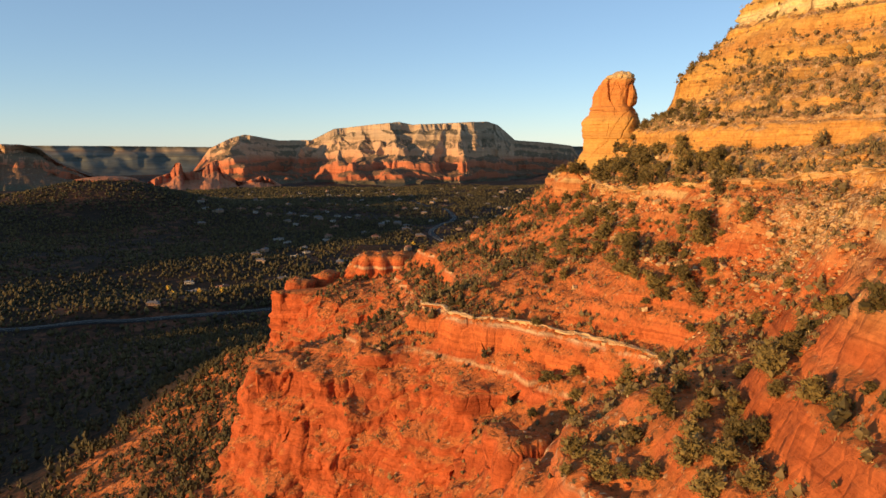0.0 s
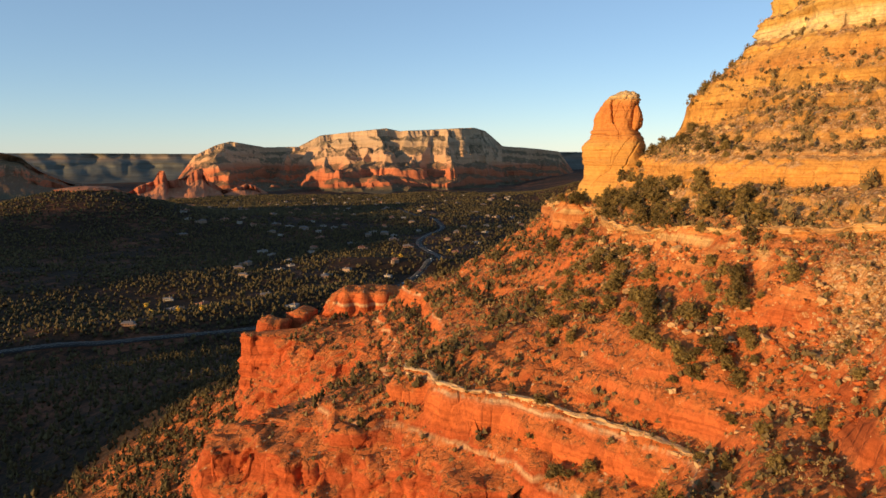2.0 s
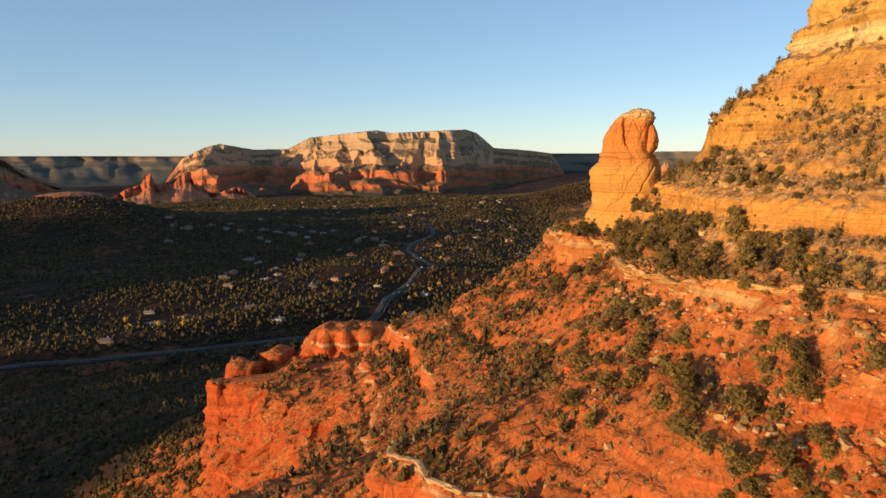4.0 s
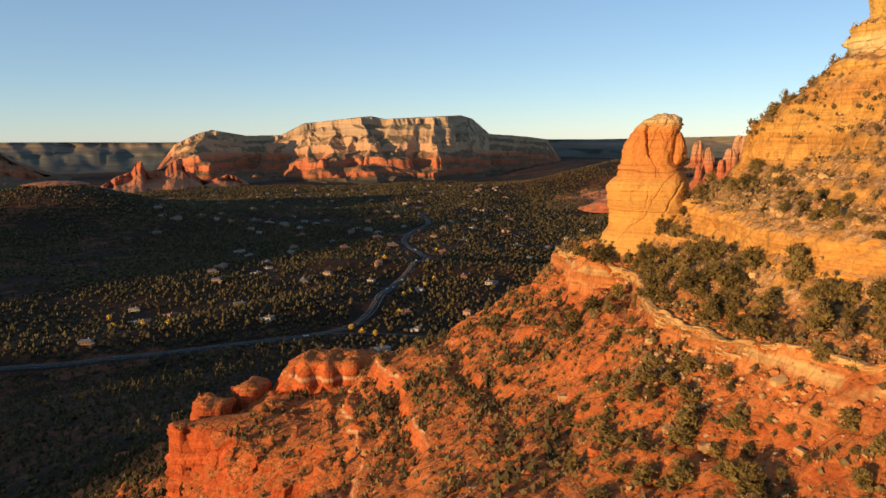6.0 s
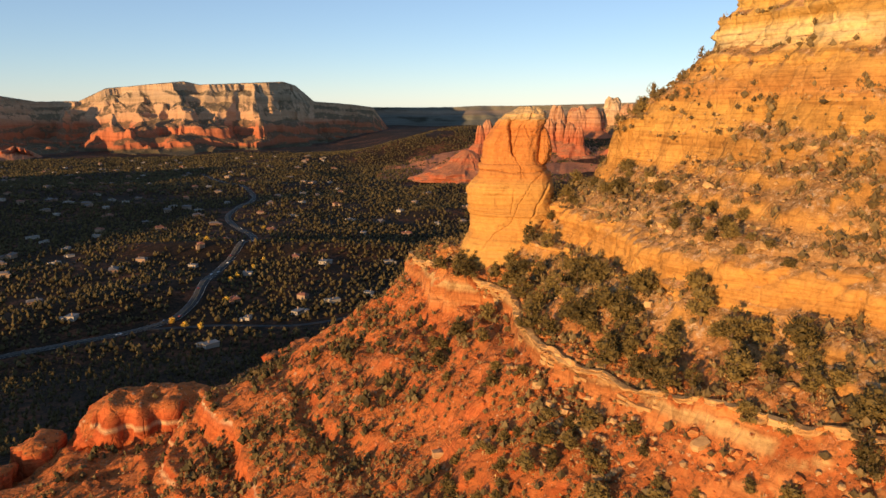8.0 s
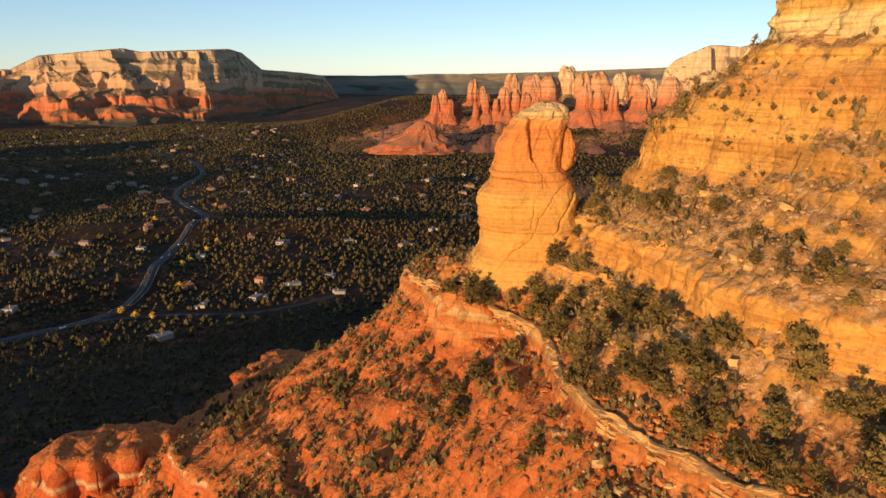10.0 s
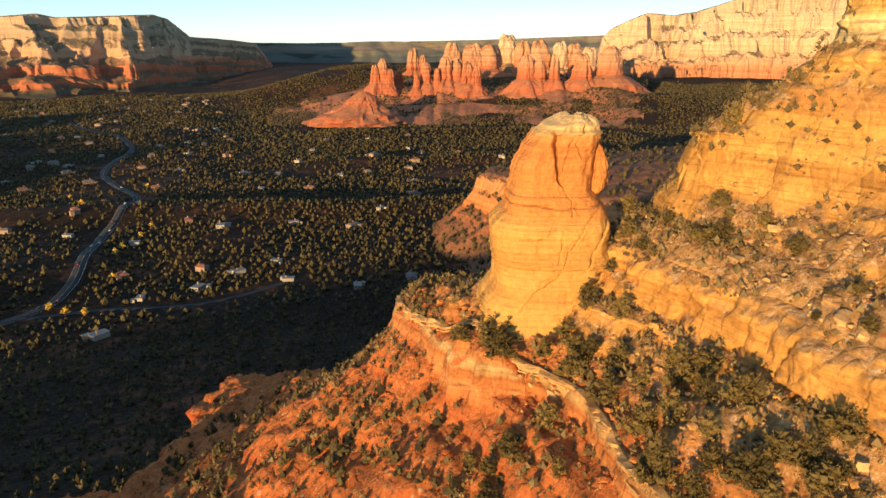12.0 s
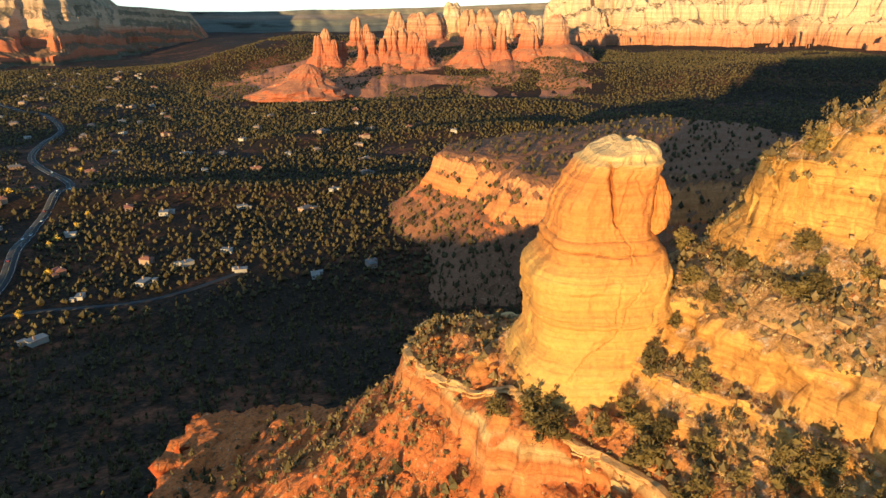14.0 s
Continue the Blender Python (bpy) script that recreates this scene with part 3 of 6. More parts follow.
def ground_sheet():
    az = np.unique(np.concatenate([np.arange(-44, 74, 0.38), np.arange(74, 316.1, 4)]))
    r = [4.0]
    while r[-1] < 4900:
        r.append(r[-1] * 1.022 + 0.6)
    A, R = np.meshgrid(np.radians(az), np.array(r), indexing="ij")
    x, y = R * np.sin(A), R * np.cos(A) + 20
    z = ground_z(x, y)
    m = 6
    inner = (x > BOX[0] + m) & (x < BOX[1] - m) & (y > BOX[2] + m) & (y < BOX[3] - m)
    z = np.where(inner, z - 9, z)
    rows, cols = x.shape
    f = grid_faces(rows, cols)
    last = np.arange(cols - 1)
    f = np.vstack([f, np.stack([(rows - 1) * cols + last, (rows - 1) * cols + last + 1, last + 1, last], -1)])
    v = np.stack([x, y, z], -1).reshape(-1, 3)
    ob = solid("ground", v, f, ground_mat, True)
    return tagged(ob, "reddish valley soil with dark scrub and dry grass", "ground", kind="structure")


def hill_mesh():
    step = 0.66
    xs, ys = np.arange(BOX[0], BOX[1], step), np.arange(BOX[2], BOX[3], step)
    x, y = np.meshgrid(xs, ys, indexing="ij")
    z = hill_z(x, y)
    gx, gy = np.gradient(z, step)
    steep = smooth(0.9, 2.0, np.hypot(gx, gy))
    n = np.maximum(np.hypot(gx, gy), 0.3)
    # broken faces: steep rock is pushed in and out
    low = 0.4 + 0.6 * (1 - smooth(112, 122, z))
    k = steep * low * (2.0 * fbm(x * 0.085, y * 0.085, z * 0.10, 3, 61) + 0.9 * blocky(vnoise(x * 0.3, y * 0.3, z * 0.16, 62)) + 0.6 * ridged(x * 0.5, y * 0.5, z * 0.4, 2, 63))
    k = k + steep * smooth(150, 160, z) * 0.9 * blocky(vnoise(x * 0.03, y * 0.03, z * 0.55, 66))      # beds that stand out
    # rubble and loose slabs on the slopes
    z = z + (1 - steep) * smooth(60, 80, z) * 0.4 * blocky(vnoise(x * 0.5, y * 0.5, 0, 64)) * smooth(-0.1, 0.35, vnoise(x * 0.05, y * 0.05, 0, 65))
    k = k * (1 - SKINNED(z, y)) - 1.0 * steep * SKINNED(z, y)                       # the bare faces get a skin of their own
    x2, y2 = x - gx / n * k, y - gy / n * k
    edge = np.zeros(x.shape, bool)
    edge[[0, -1], :] = True
    edge[:, [0, -1]] = True
    z = np.where(edge, z - 8, z)
    v = np.stack([x2, y2, z], -1).reshape(-1, 3)
    ob = solid("rock_hill", v, grid_faces(*x.shape), rock_hill_mat, True)
    return tagged(ob, "terraced red and orange sandstone hill with pale ledges", "hill", kind="structure")


def SKINNED(z, y):
    return np.maximum(belt(z, 80, 84, 108, 112) * belt(y, 122, 126, 246, 251), np.maximum(belt(z, 156, 158, 162, 164), belt(z, 190, 192, 212, 216)))


def blocky(v):
    return np.sign(v) * np.abs(v) ** 0.5


def cliff_skin(name, top, z0, z1, y0, y1, x1, fine, bulge, bed, crack, label):
    """A bare rock face: it follows the hill along one layer's outline and carries bulges, beds, joints and hollows."""
    c = [p for zc, p in LAYERS if zc == top][0]
    s = np.concatenate([[0], np.cumsum(np.hypot(*np.diff(c, axis=0).T))])
    inside = (c[:, 1] > y0) & (c[:, 1] < y1) & (c[:, 0] < x1)
    at = np.arange(s[inside].min(), s[inside].max(), fine)
    wide = np.array([np.interp(at + o, s, c[:, 0]) for o in range(-8, 9, 2)]).mean(0), np.array([np.interp(at + o, s, c[:, 1]) for o in range(-8, 9, 2)]).mean(0)
    d = np.gradient(np.stack(wide, 1), axis=0)
    d /= np.hypot(d[:, 0], d[:, 1])[:, None]
    nx, ny = -d[:, 1], d[:, 0]                          # outwards
    t = np.arange(17.0, -15.0, -0.5)
    H = hill_z(wide[0][:, None] + nx[:, None] * t, wide[1][:, None] + ny[:, None] * t)
    H = np.maximum.accumulate(H, axis=1)
    zs = np.linspace(0, 1, int((z1 - z0) / fine) + 2)
    hi = np.clip(H[:, -1], z0 + 2, z1)
    Z = z0 + (hi - z0)[:, None] * zs
    T = np.stack([np.interp(Z[i], H[i] + np.arange(len(t)) * 1e-5, t) for i in range(len(at))])
    pad = np.pad(T, ((5, 5), (0, 0)), mode="edge")
    T = np.mean([pad[o:o + len(T)] for o in range(11)], axis=0)
    x, y = wide[0][:, None] + nx[:, None] * T, wide[1][:, None] + ny[:, None] * T
    q = vnoise(x * 0.012, y * 0.012, Z * 0.62 + 0.5 * fbm(x * 0.03, y * 0.03, 0, 2, 602), 603)
    q2 = vnoise(x * 0.03, y * 0.03, Z * 1.7, 609)
    out = 0.55 + bulge * (1.3 * fbm(x * 0.085, y * 0.085, Z * 0.11, 3, 601) + 0.6 * blocky(vnoise(x * 0.3, y * 0.3, Z * 0.2, 604)) - 1.9 * smooth(0.35, 0.75, vnoise(x * 0.11, y * 0.11, Z * 0.16, 605)))
    out = out + bed * (0.55 * blocky(q) + 0.3 * blocky(q2)) + 0.42 * fbm(x * 0.7, y * 0.7, Z * 0.8, 3, 606)
    out = out - crack * smooth(0.88, 0.99, 1 - np.abs(vnoise(x * 0.15, y * 0.15, Z * 0.028, 607))) - 0.6 * crack * smooth(0.9, 0.99, 1 - np.abs(vnoise(x * 0.33, y * 0.33, Z * 0.09, 608)))
    e = smooth(0, 0.07, zs) * (1 - smooth(0.93, 1.0, zs))
    out = out * e - 0.5 * (1 - e)
    x, y = x + nx[:, None] * out, y + ny[:, None] * out
    ob = solid(name, np.stack([x, y, Z], -1).reshape(-1, 3), grid_faces(*x.shape)[:, ::-1], rock_hill_mat, True)
    ob.parent = hill
    return tagged(ob, label)


ground = ground_sheet()
hill = hill_mesh()
cliff_skin("cliff_face", 106, 80, 112, 124, 250, 60, 0.45, 1.1, 0.8, 2.2, "bulging red sandstone cliff with joints and hollows")
cliff_skin("rock_band", 163, 155.5, 164, 60, 236, 96, 0.45, 0.35, 0.9, 0.7, "bare orange rock band between the slopes")
cliff_skin("upper_cliff", 200, 188.5, 216, 60, 222, 126, 0.5, 0.45, 1.1, 0.9, "banded yellow and cream cliff at the hill's top")


# ---- rock towers ----
def tower(name, base, height, profile, squash=1.0, turn=0.0, cracks=(), seed=0, mat=None, around=96, up=80, rough=0.06, top_flat=0.12, bed=0.03, tex=3.0, flute=0.5):
    """A free rock tower. profile: rows of share of height, half width, shift to +x, shift to +y."""
    p = np.array(profile, float)
    h = np.linspace(0, 1, up)
    rad = np.interp(h, p[:, 0], p[:, 1])
    cx, cy = np.interp(h, p[:, 0], p[:, 2]), np.interp(h, p[:, 0], p[:, 3])
    a = np.linspace(0, 2 * math.pi, around, endpoint=False)
    A, H = np.meshgrid(a, h)
    R = rad[:, None] * np.ones_like(A)
    R0 = rad.max()
    ux, uy = np.cos(A), np.sin(A)
    box_r = 1 / np.maximum(np.abs(np.cos(A + turn)) ** 3 + np.abs(np.sin(A + turn)) ** 3, 0.3) ** (1 / 3)
    R = R * (0.55 + 0.45 * box_r) * (1 + rough * fbm(ux * 1.6, uy * 1.6, H * tex, 3, seed) + rough * flute * ridged(ux * 4, uy * 4, H * tex * 1.6, 2, seed + 3))
    q = vnoise(H * up * 0.35, ux * 0.4, uy * 0.4, seed + 5)
    R = R * (1 + bed * np.sign(q) * np.abs(q) ** 0.5 + bed * 0.8 * vnoise(H * up * 0.11, ux, uy, seed + 6))
    for ang, width, depth, h0, h1, lean in cracks:
        d = (A - ang - lean * (H - h0) + 0.12 * vnoise(H * 9, 0 * H, 0, seed + 9) + math.pi) % (2 * math.pi) - math.pi
        R = R - depth * np.exp(-(d / width) ** 2) * smooth(h0, h0 + 0.06, H) * (1 - smooth(h1 - 0.05, h1, H))
    z = H * height
    z = z + top_flat * height * 0.12 * fbm(ux * 2, uy * 2, 0, 2, seed + 8) * smooth(0.8, 1, H)
    x, y = cx[:, None] + R * ux, cy[:, None] + R * uy * squash
    v = np.stack([x, y, z], -1).reshape(-1, 3)
    c = (np.mean(x[-1]), np.mean(y[-1]), z[-1].mean() + 0.018 * height)
    n = len(v)
    mid = v[-around:] * 0.5 + np.array(c) * 0.5
    mid[:, 2] += 0.01 * height * vnoise(mid[:, 0], mid[:, 1], 0, seed)
    v = np.vstack([v, mid, [c]])
    f = grid_faces(up + 1, around, True)
    top = np.arange(around)
    # the crown is closed with a fan
    f = np.vstack([f, np.stack([n + top, n + (top + 1) % around, np.full(around, n + around), np.full(around, n + around)], -1)])
    tri = f[-around:, :3]
    quads = f[:-around]
    allf = np.vstack([np.stack([quads[:, 0], quads[:, 1], quads[:, 2]], -1), np.stack([quads[:, 0], quads[:, 2], quads[:, 3]], -1), tri])
    ob = solid(name, v, allf, mat, False)
    ob.location = base
    return ob


SPIRE_TURN = radians(25)
EU, EV = (math.cos(SPIRE_TURN), -math.sin(SPIRE_TURN)), (math.sin(SPIRE_TURN), math.cos(SPIRE_TURN))


def rock_spire():
    """The spire's two edges by height, along its broad side; cracks run over the face that looks at the valley."""
    side = np.array([(145, -11.6, 13.2), (150, -11.0, 12.5), (153, -10.3, 11.8), (155.3, -9.3, 11.2), (157.3, -8.5, 10.8), (160, -8.6, 10.0), (163, -9.2, 9.3), (166.0, -9.2, 9.0), (167.2, -8.5, 8.9),
                     (168.6, -7.0, 8.5), (169.6, -6.7, 7.8), (170.8, -6.7, 6.9), (172, -6.5, 6.1), (174, -6.1, 6.0), (176, -5.5, 6.2), (178.3, -4.2, 6.5), (179.6, -3.0, 6.8), (180.1, -2.6, 6.8),
                     (180.5, -1.7, 6.9), (181.5, -1.0, 6.7), (181.9, 0.3, 6.4), (182.3, 0.9, 5.9), (182.6, 1.4, 5.4)], float)
    z = np.linspace(145, 182.6, 230)
    a = np.linspace(0, 2 * math.pi, 280, endpoint=False)
    A, Z = np.meshgrid(a, z)
    L, R = np.interp(z, side[:, 0], side[:, 1])[:, None], np.interp(z, side[:, 0], side[:, 2])[:, None]
    half, mid = (R - L) / 2, (R + L) / 2
    cu, sv = np.cos(A), np.sin(A)
    m = 1 / (np.abs(cu) ** 3.6 + np.abs(sv) ** 3.6) ** (1 / 3.6)
    deep = 0.82 * half + 0.8
    u, v = mid + half * m * cu, deep * m * sv
    big = 0.20 * fbm(cu * 1.7, sv * 1.7, Z * 0.16, 3, 3) + 0.17 * blocky(vnoise(cu * 5, sv * 5, Z * 0.33, 4))
    q = vnoise(cu * 0.4, sv * 0.4, Z * 0.75, 5)
    q2 = vnoise(cu * 0.8, sv * 0.8, Z * 2.2, 6)
    out = big + 0.20 * blocky(q) + 0.09 * blocky(q2) + 0.10 * fbm(cu * 9, sv * 9, Z * 0.9, 3, 7)
    out = out - 0.40 * np.exp(-((Z - 169.75 - 0.25 * vnoise(cu * 2, sv * 2, 0, 8)) / 0.10) ** 2) - 0.25 * np.exp(-((Z - 171.3) / 0.12) ** 2) - 0.2 * np.exp(-((Z - 161.2 + 0.5 * cu) / 0.14) ** 2)
    out = out + 0.35 * belt(Z, 180.0, 180.3, 182.0, 182.6) * (1 + vnoise(cu * 5, sv * 5, Z, 12))      # the pale cap juts out in lumps
    wob = 0.2 * vnoise(Z * 0.55, 0 * Z, 0, 9) + 0.12 * vnoise(Z * 1.9, 0 * Z, 4, 9)
    front = smooth(-0.15, -0.45, sv)
    for path, wide, depth in (([(172.6, 0.8), (173.6, 0.3), (176, 0.0), (180.9, -0.5)], 0.19, 1.2), ([(168, 2.7), (170.9, 2.1), (173.4, 0.4)], 0.11, 0.3), ([(153, -5.6), (156.8, -3.0), (159.5, 0.7), (163.4, 2.1), (166.6, 4.2), (171, 7.8)], 0.14, 0.28),
                              ([(160, 4.6), (164, 6.4), (168, 8.6)], 0.2, 0.7), ([(176.5, 4.0), (179.4, 2.9)], 0.18, 0.3), ([(151, 3.0), (155, 4.5), (160, 7.5)], 0.2, 0.5), ([(161, 0.5), (167, 1.2)], 0.15, 0.25)):
        p = np.array(path, float)
        d = (u - np.interp(Z, p[:, 0], p[:, 1]) - wob) / wide
        out = out - depth * np.exp(-d * d) * front * belt(Z, p[0, 0], p[0, 0] + 0.8, p[-1, 0] - 0.5, p[-1, 0])
    u, v = u + out * cu, v + out * sv
    Zt = Z + 0.3 * fbm(cu * 2, sv * 2, 0, 3, 10) * smooth(180.5, 182.6, Z)
    P = np.stack([SPIRE[0] + u * EU[0] + v * EV[0], SPIRE[1] + u * EU[1] + v * EV[1], Zt], -1)
    rings = [P.reshape(-1, 3)]
    c = P[-1].mean(0) + np.array((0, 0, 0.12))
    for k in (0.72, 0.42, 0.15):                        # the uneven crown
        r = P[-1] * k + c * (1 - k)
        r[:, 2] += 0.35 * vnoise(r[:, 0] * 0.9, r[:, 1] * 0.9, 0, 11)
        rings.append(r)
    return solid("rock_spire", np.vstack(rings), grid_faces(len(z) + 3, len(a), True), spire_mat, False)


spire = tagged(rock_spire(), "tall orange sandstone spire with a pale cap and dark cracks", "rock spire")
flake = tower("leaning_slab", (0, 0, 0), 8.2, [(0, 0.5, -0.8, 0), (0.08, 1.0, -0.4, 0), (0.20, 1.35, 0.1, 0), (0.45, 1.4, 0.2, 0), (0.75, 1.1, 0.0, 0), (0.93, 0.7, -0.2, 0), (1.0, 0.3, -0.4, 0)], squash=2.0, turn=0.0, seed=31, mat=spire_mat, around=60, up=50, rough=0.10, bed=0.03)
flake.matrix_basis = pose(SPIRE[0] + 6.9 * EU[0] - 1.6 * EV[0], SPIRE[1] + 6.9 * EU[1] - 1.6 * EV[1], 170.6, 0, 0, -25)
flake.parent = spire
tagged(flake, "split rock slab leaning on the spire")


from mathutils.bvhtree import BVHTree

# ---- far country, laid out by bearing ----
FIRST, LAST = (0.0, 0.0), (-3.0, 163.0)


def massif(name, az0, az1, n, rows, crest, mat, coves=(), seed=0, sub=6, label="", category="", rough=8.0, eye=FIRST, bands=(), shade=False):
    """A long cliffed mountain seen from eye. rows: distance, share of the crest's height, base height, how much the coves cut in.
    crest: bearing and height. coves: width in degrees and depth in metres of the bays between the buttresses."""
    az = np.linspace(az0, az1, n)
    c = np.array(crest, float)
    top = np.interp(az, c[:, 0], c[:, 1])
    line = []
    for k in range(len(rows) - 1):
        for t in np.linspace(0, 1, sub, endpoint=False):
            line.append([rows[k][i] * (1 - t) + rows[k + 1][i] * t for i in range(4)] + [k + t])
    line.append(list(rows[-1]) + [len(rows) - 1])
    L = np.array(line)
    AZ, D = np.meshgrid(az, L[:, 0])
    K = np.broadcast_to(L[:, 4][:, None], AZ.shape)
    Z = L[:, 2][:, None] + L[:, 1][:, None] * (top[None, :] - L[:, 2][:, None])
    arc = np.radians(AZ) * L[:, 0].mean()
    cut = np.zeros(AZ.shape)
    for i, (deg, depth) in enumerate(coves):
        cut += depth * (1 - np.abs(fbm(AZ / deg + 0.03 * K, 0.12 * K + i * 3.3, 0, 3, seed + i))) * 0.8
    w = L[:, 3][:, None]
    R = D + w * cut
    R = R + w * rough * (1.5 * fbm(arc / 70, Z / 40, 0, 4, seed + 11) + 0.9 * ridged(arc / 30, Z / 70, 0, 3, seed + 12))
    Z = 175.0 + (Z - 175.0) * np.where(L[:, 1][:, None] > 0.3, R / D, 1.0)
    body = np.minimum(w * 1.5, 1) * (L[:, 1][:, None] < 0.97)
    Z = Z + rough * 0.9 * body * fbm(arc / 110, R / 80, 0, 4, seed + 14) + rough * 0.15 * fbm(arc / 40, R / 40, 0, 3, seed + 15)
    a = np.radians(AZ)
    v = np.stack([eye[0] + R * np.sin(a), eye[1] + R * np.cos(a), Z], -1).reshape(-1, 3)
    if not bands:
        return tagged(solid(name, v, grid_faces(len(L), n), mat, False), label, category)
    top = tagged(new(name), label, category)
    v = v.reshape(len(L), n, 3)
    for word, r0, r1 in bands:                          # each band of the mountain is a part
        q = v[r0 * sub:r1 * sub + 1]
        solid(word, q.reshape(-1, 3), grid_faces(len(q), n), mat, shade).parent = top
    return top


def carved(name, az0, az1, n, foot, deep, profile, crest, recede, spurs, mat, seed, label, category, eye, bands):
    """A mountain of stepped cliffs. profile: way in from the foot and share of the crest's height. Sharp branching spurs stand out between
    rounded valleys; crest and recede go by bearing; spurs: widths and depths of the valleys."""
    az, rr = np.linspace(az0, az1, n), np.arange(foot - 150, foot + deep, 8.0)
    c, o, p = (np.array(q, float) for q in (crest, recede, profile))
    R, A = np.meshgrid(rr, az, indexing="ij")
    x, y = eye[0] + R * np.sin(np.radians(A)), eye[1] + R * np.cos(np.radians(A))
    wx, wy = x + 60 * fbm(x / 300, y / 300, 0, 2, seed + 1), y + 60 * fbm(x / 300, y / 300, 5, 2, seed + 1)
    d = R - foot - np.interp(A, o[:, 0], o[:, 1])
    for k, (size, depth) in enumerate(spurs):
        d = d - depth * smooth(-100, 250, d) * np.abs(fbm(wx / size, wy / (size * 1.6), 0, 2, seed + 7 * k))
    d = d + 9 * fbm(x / 45, y / 45, 0, 3, seed + 40)
    low = smooth(0.0, 0.2, np.interp(d, p[:, 0], p[:, 1]))
    share = np.interp(d + 16 * fbm(x / 130, y / 130, 3, 3, seed + 41), p[:, 0], p[:, 1])
    share = share + 0.03 * fbm(x / 160, y / 160, 7, 3, seed + 42) * belt(share, 0.02, 0.1, 0.85, 0.97)
    top = np.interp(A, c[:, 0], c[:, 1])
    top = 175 + (top - 175) * (1 + smooth(0.4, 0.9, share) * (R / (foot + p[-2, 0] + 250) - 1))
    Z = -12 + share * (top + 12) + 5 * fbm(x / 60, y / 60, 0, 4, seed + 43) * low * (1 - 0.7 * smooth(0.9, 1, share)) + 9 * fbm(x / 190, y / 190, 0, 3, seed + 44) * (1 - low)
    v, f = np.stack([x, y, Z], -1).reshape(-1, 3), grid_faces(*x.shape)
    fs = share.reshape(-1)[f].mean(1)
    whole = tagged(new(name), label, category)
    for word, s0, s1 in bands:                          # each band of the mountain is a part
        sel = f[(fs >= s0) & (fs < s1)]
        ids, inv = np.unique(sel, return_inverse=True)
        solid(word, v[ids], inv.reshape(-1, 4)[:, ::-1], mat, False).parent = whole
    return whole


massif("far_rim", -60, 85, 760, [(4150, 0, -10, 0.3), (4350, 0.22, -10, 0.8), (4450, 0.5, -10, 1), (4480, 0.66, -10, 1), (4580, 0.84, -10, 0.9), (4600, 1, -10, 0.8), (4890, 1, 0, 0)],
       [(-75, 170), (-35, 166), (-25, 160), (-18, 154), (-5, 150), (8, 160), (14, 157), (17, 160), (19, 168), (22, 168), (28, 180), (37, 208), (45, 220), (70, 230), (100, 220)],
       hazy_rim_mat, ((9, 150), (2.2, 45)), 101, 6, "distant forested plateau rim with pale rock bands", "plateau", 5, shade=True, bands=(("forested_slope", 0, 2), ("cliff_band", 2, 5), ("plateau_top", 5, 6)))
carved("mesa", -20.5, 12.5, 540, 2620, 1560,
       [(0, 0), (150, 0.035), (240, 0.10), (262, 0.17), (350, 0.23), (375, 0.34), (470, 0.43), (500, 0.56), (610, 0.72), (625, 0.80), (700, 0.90), (712, 1.0), (1400, 1.0)],
       [(-20.5, -10), (-18.6, 150), (-17, 198), (-15.9, 217), (-13.4, 190), (-10.7, 190), (-8.9, 247), (-5.2, 272), (-3.6, 282), (-2.5, 268), (3.57, 284), (4.5, 268), (5.9, 192), (8.7, 178), (10.5, 163), (12.5, -10)],
       [(-20.5, 350), (-17.5, 80), (-15.5, 20), (-13, 160), (-10.5, 130), (-8.5, -20), (-4, -40), (-2.5, 40), (0, 0), (1.7, -130), (3.2, 30), (4.6, 100), (6.5, 330), (12.5, 620)],
       ((560, 330), (210, 190), (85, 85), (36, 26)), mesa_mat, 120, "broad mesa of pale cliffs above red sandstone buttresses", "mesa", FIRST,
       (("talus_slope", -9, 0.06), ("red_buttress", 0.06, 0.36), ("pale_cliff", 0.36, 0.78), ("cap_cliff", 0.78, 0.97), ("mesa_top", 0.97, 9)))
massif("red_cliff_hill", -46, -25.5, 260, [(2900, 0, -10, 0.2), (3120, 0.25, -8, 0.7), (3230, 0.45, -8, 1), (3250, 0.75, -8, 1), (3330, 0.85, -8, 1), (3350, 1, -8, 0.8), (3700, 1, 0, 0)],
       [(-46, 190), (-36, 176), (-33, 168), (-31.2, 165), (-30.2, 148), (-29.2, 92), (-27.6, 45), (-25.5, 0)], mesa_mat, ((5, 220), (1.6, 90)), 140, 5,
       "red rock hill with a pale cap across the valley", "hill", 9)
massif("red_knoll", -24, -13, 240, [(2550, 0, -8, 0.3), (2700, 0.35, -8, 0.8), (2800, 0.6, -8, 1), (2815, 0.95, -8, 1), (2840, 1, -8, 0.8), (3000, 0.3, -8, 0)],
       [(-24, 0), (-22.6, 42), (-21.6, 58), (-21.15, 96), (-20.8, 96), (-20.6, 60), (-19.4, 66), (-18.5, 100), (-18.0, 106), (-17.6, 58), (-16.6, 22), (-15.6, 24), (-14.8, 44), (-14.2, 36), (-13, 0)],
       crag_mat, ((2.4, 120), (0.9, 50)), 150, 5, "small red rock knolls with pinnacles", "rock knoll", 7)
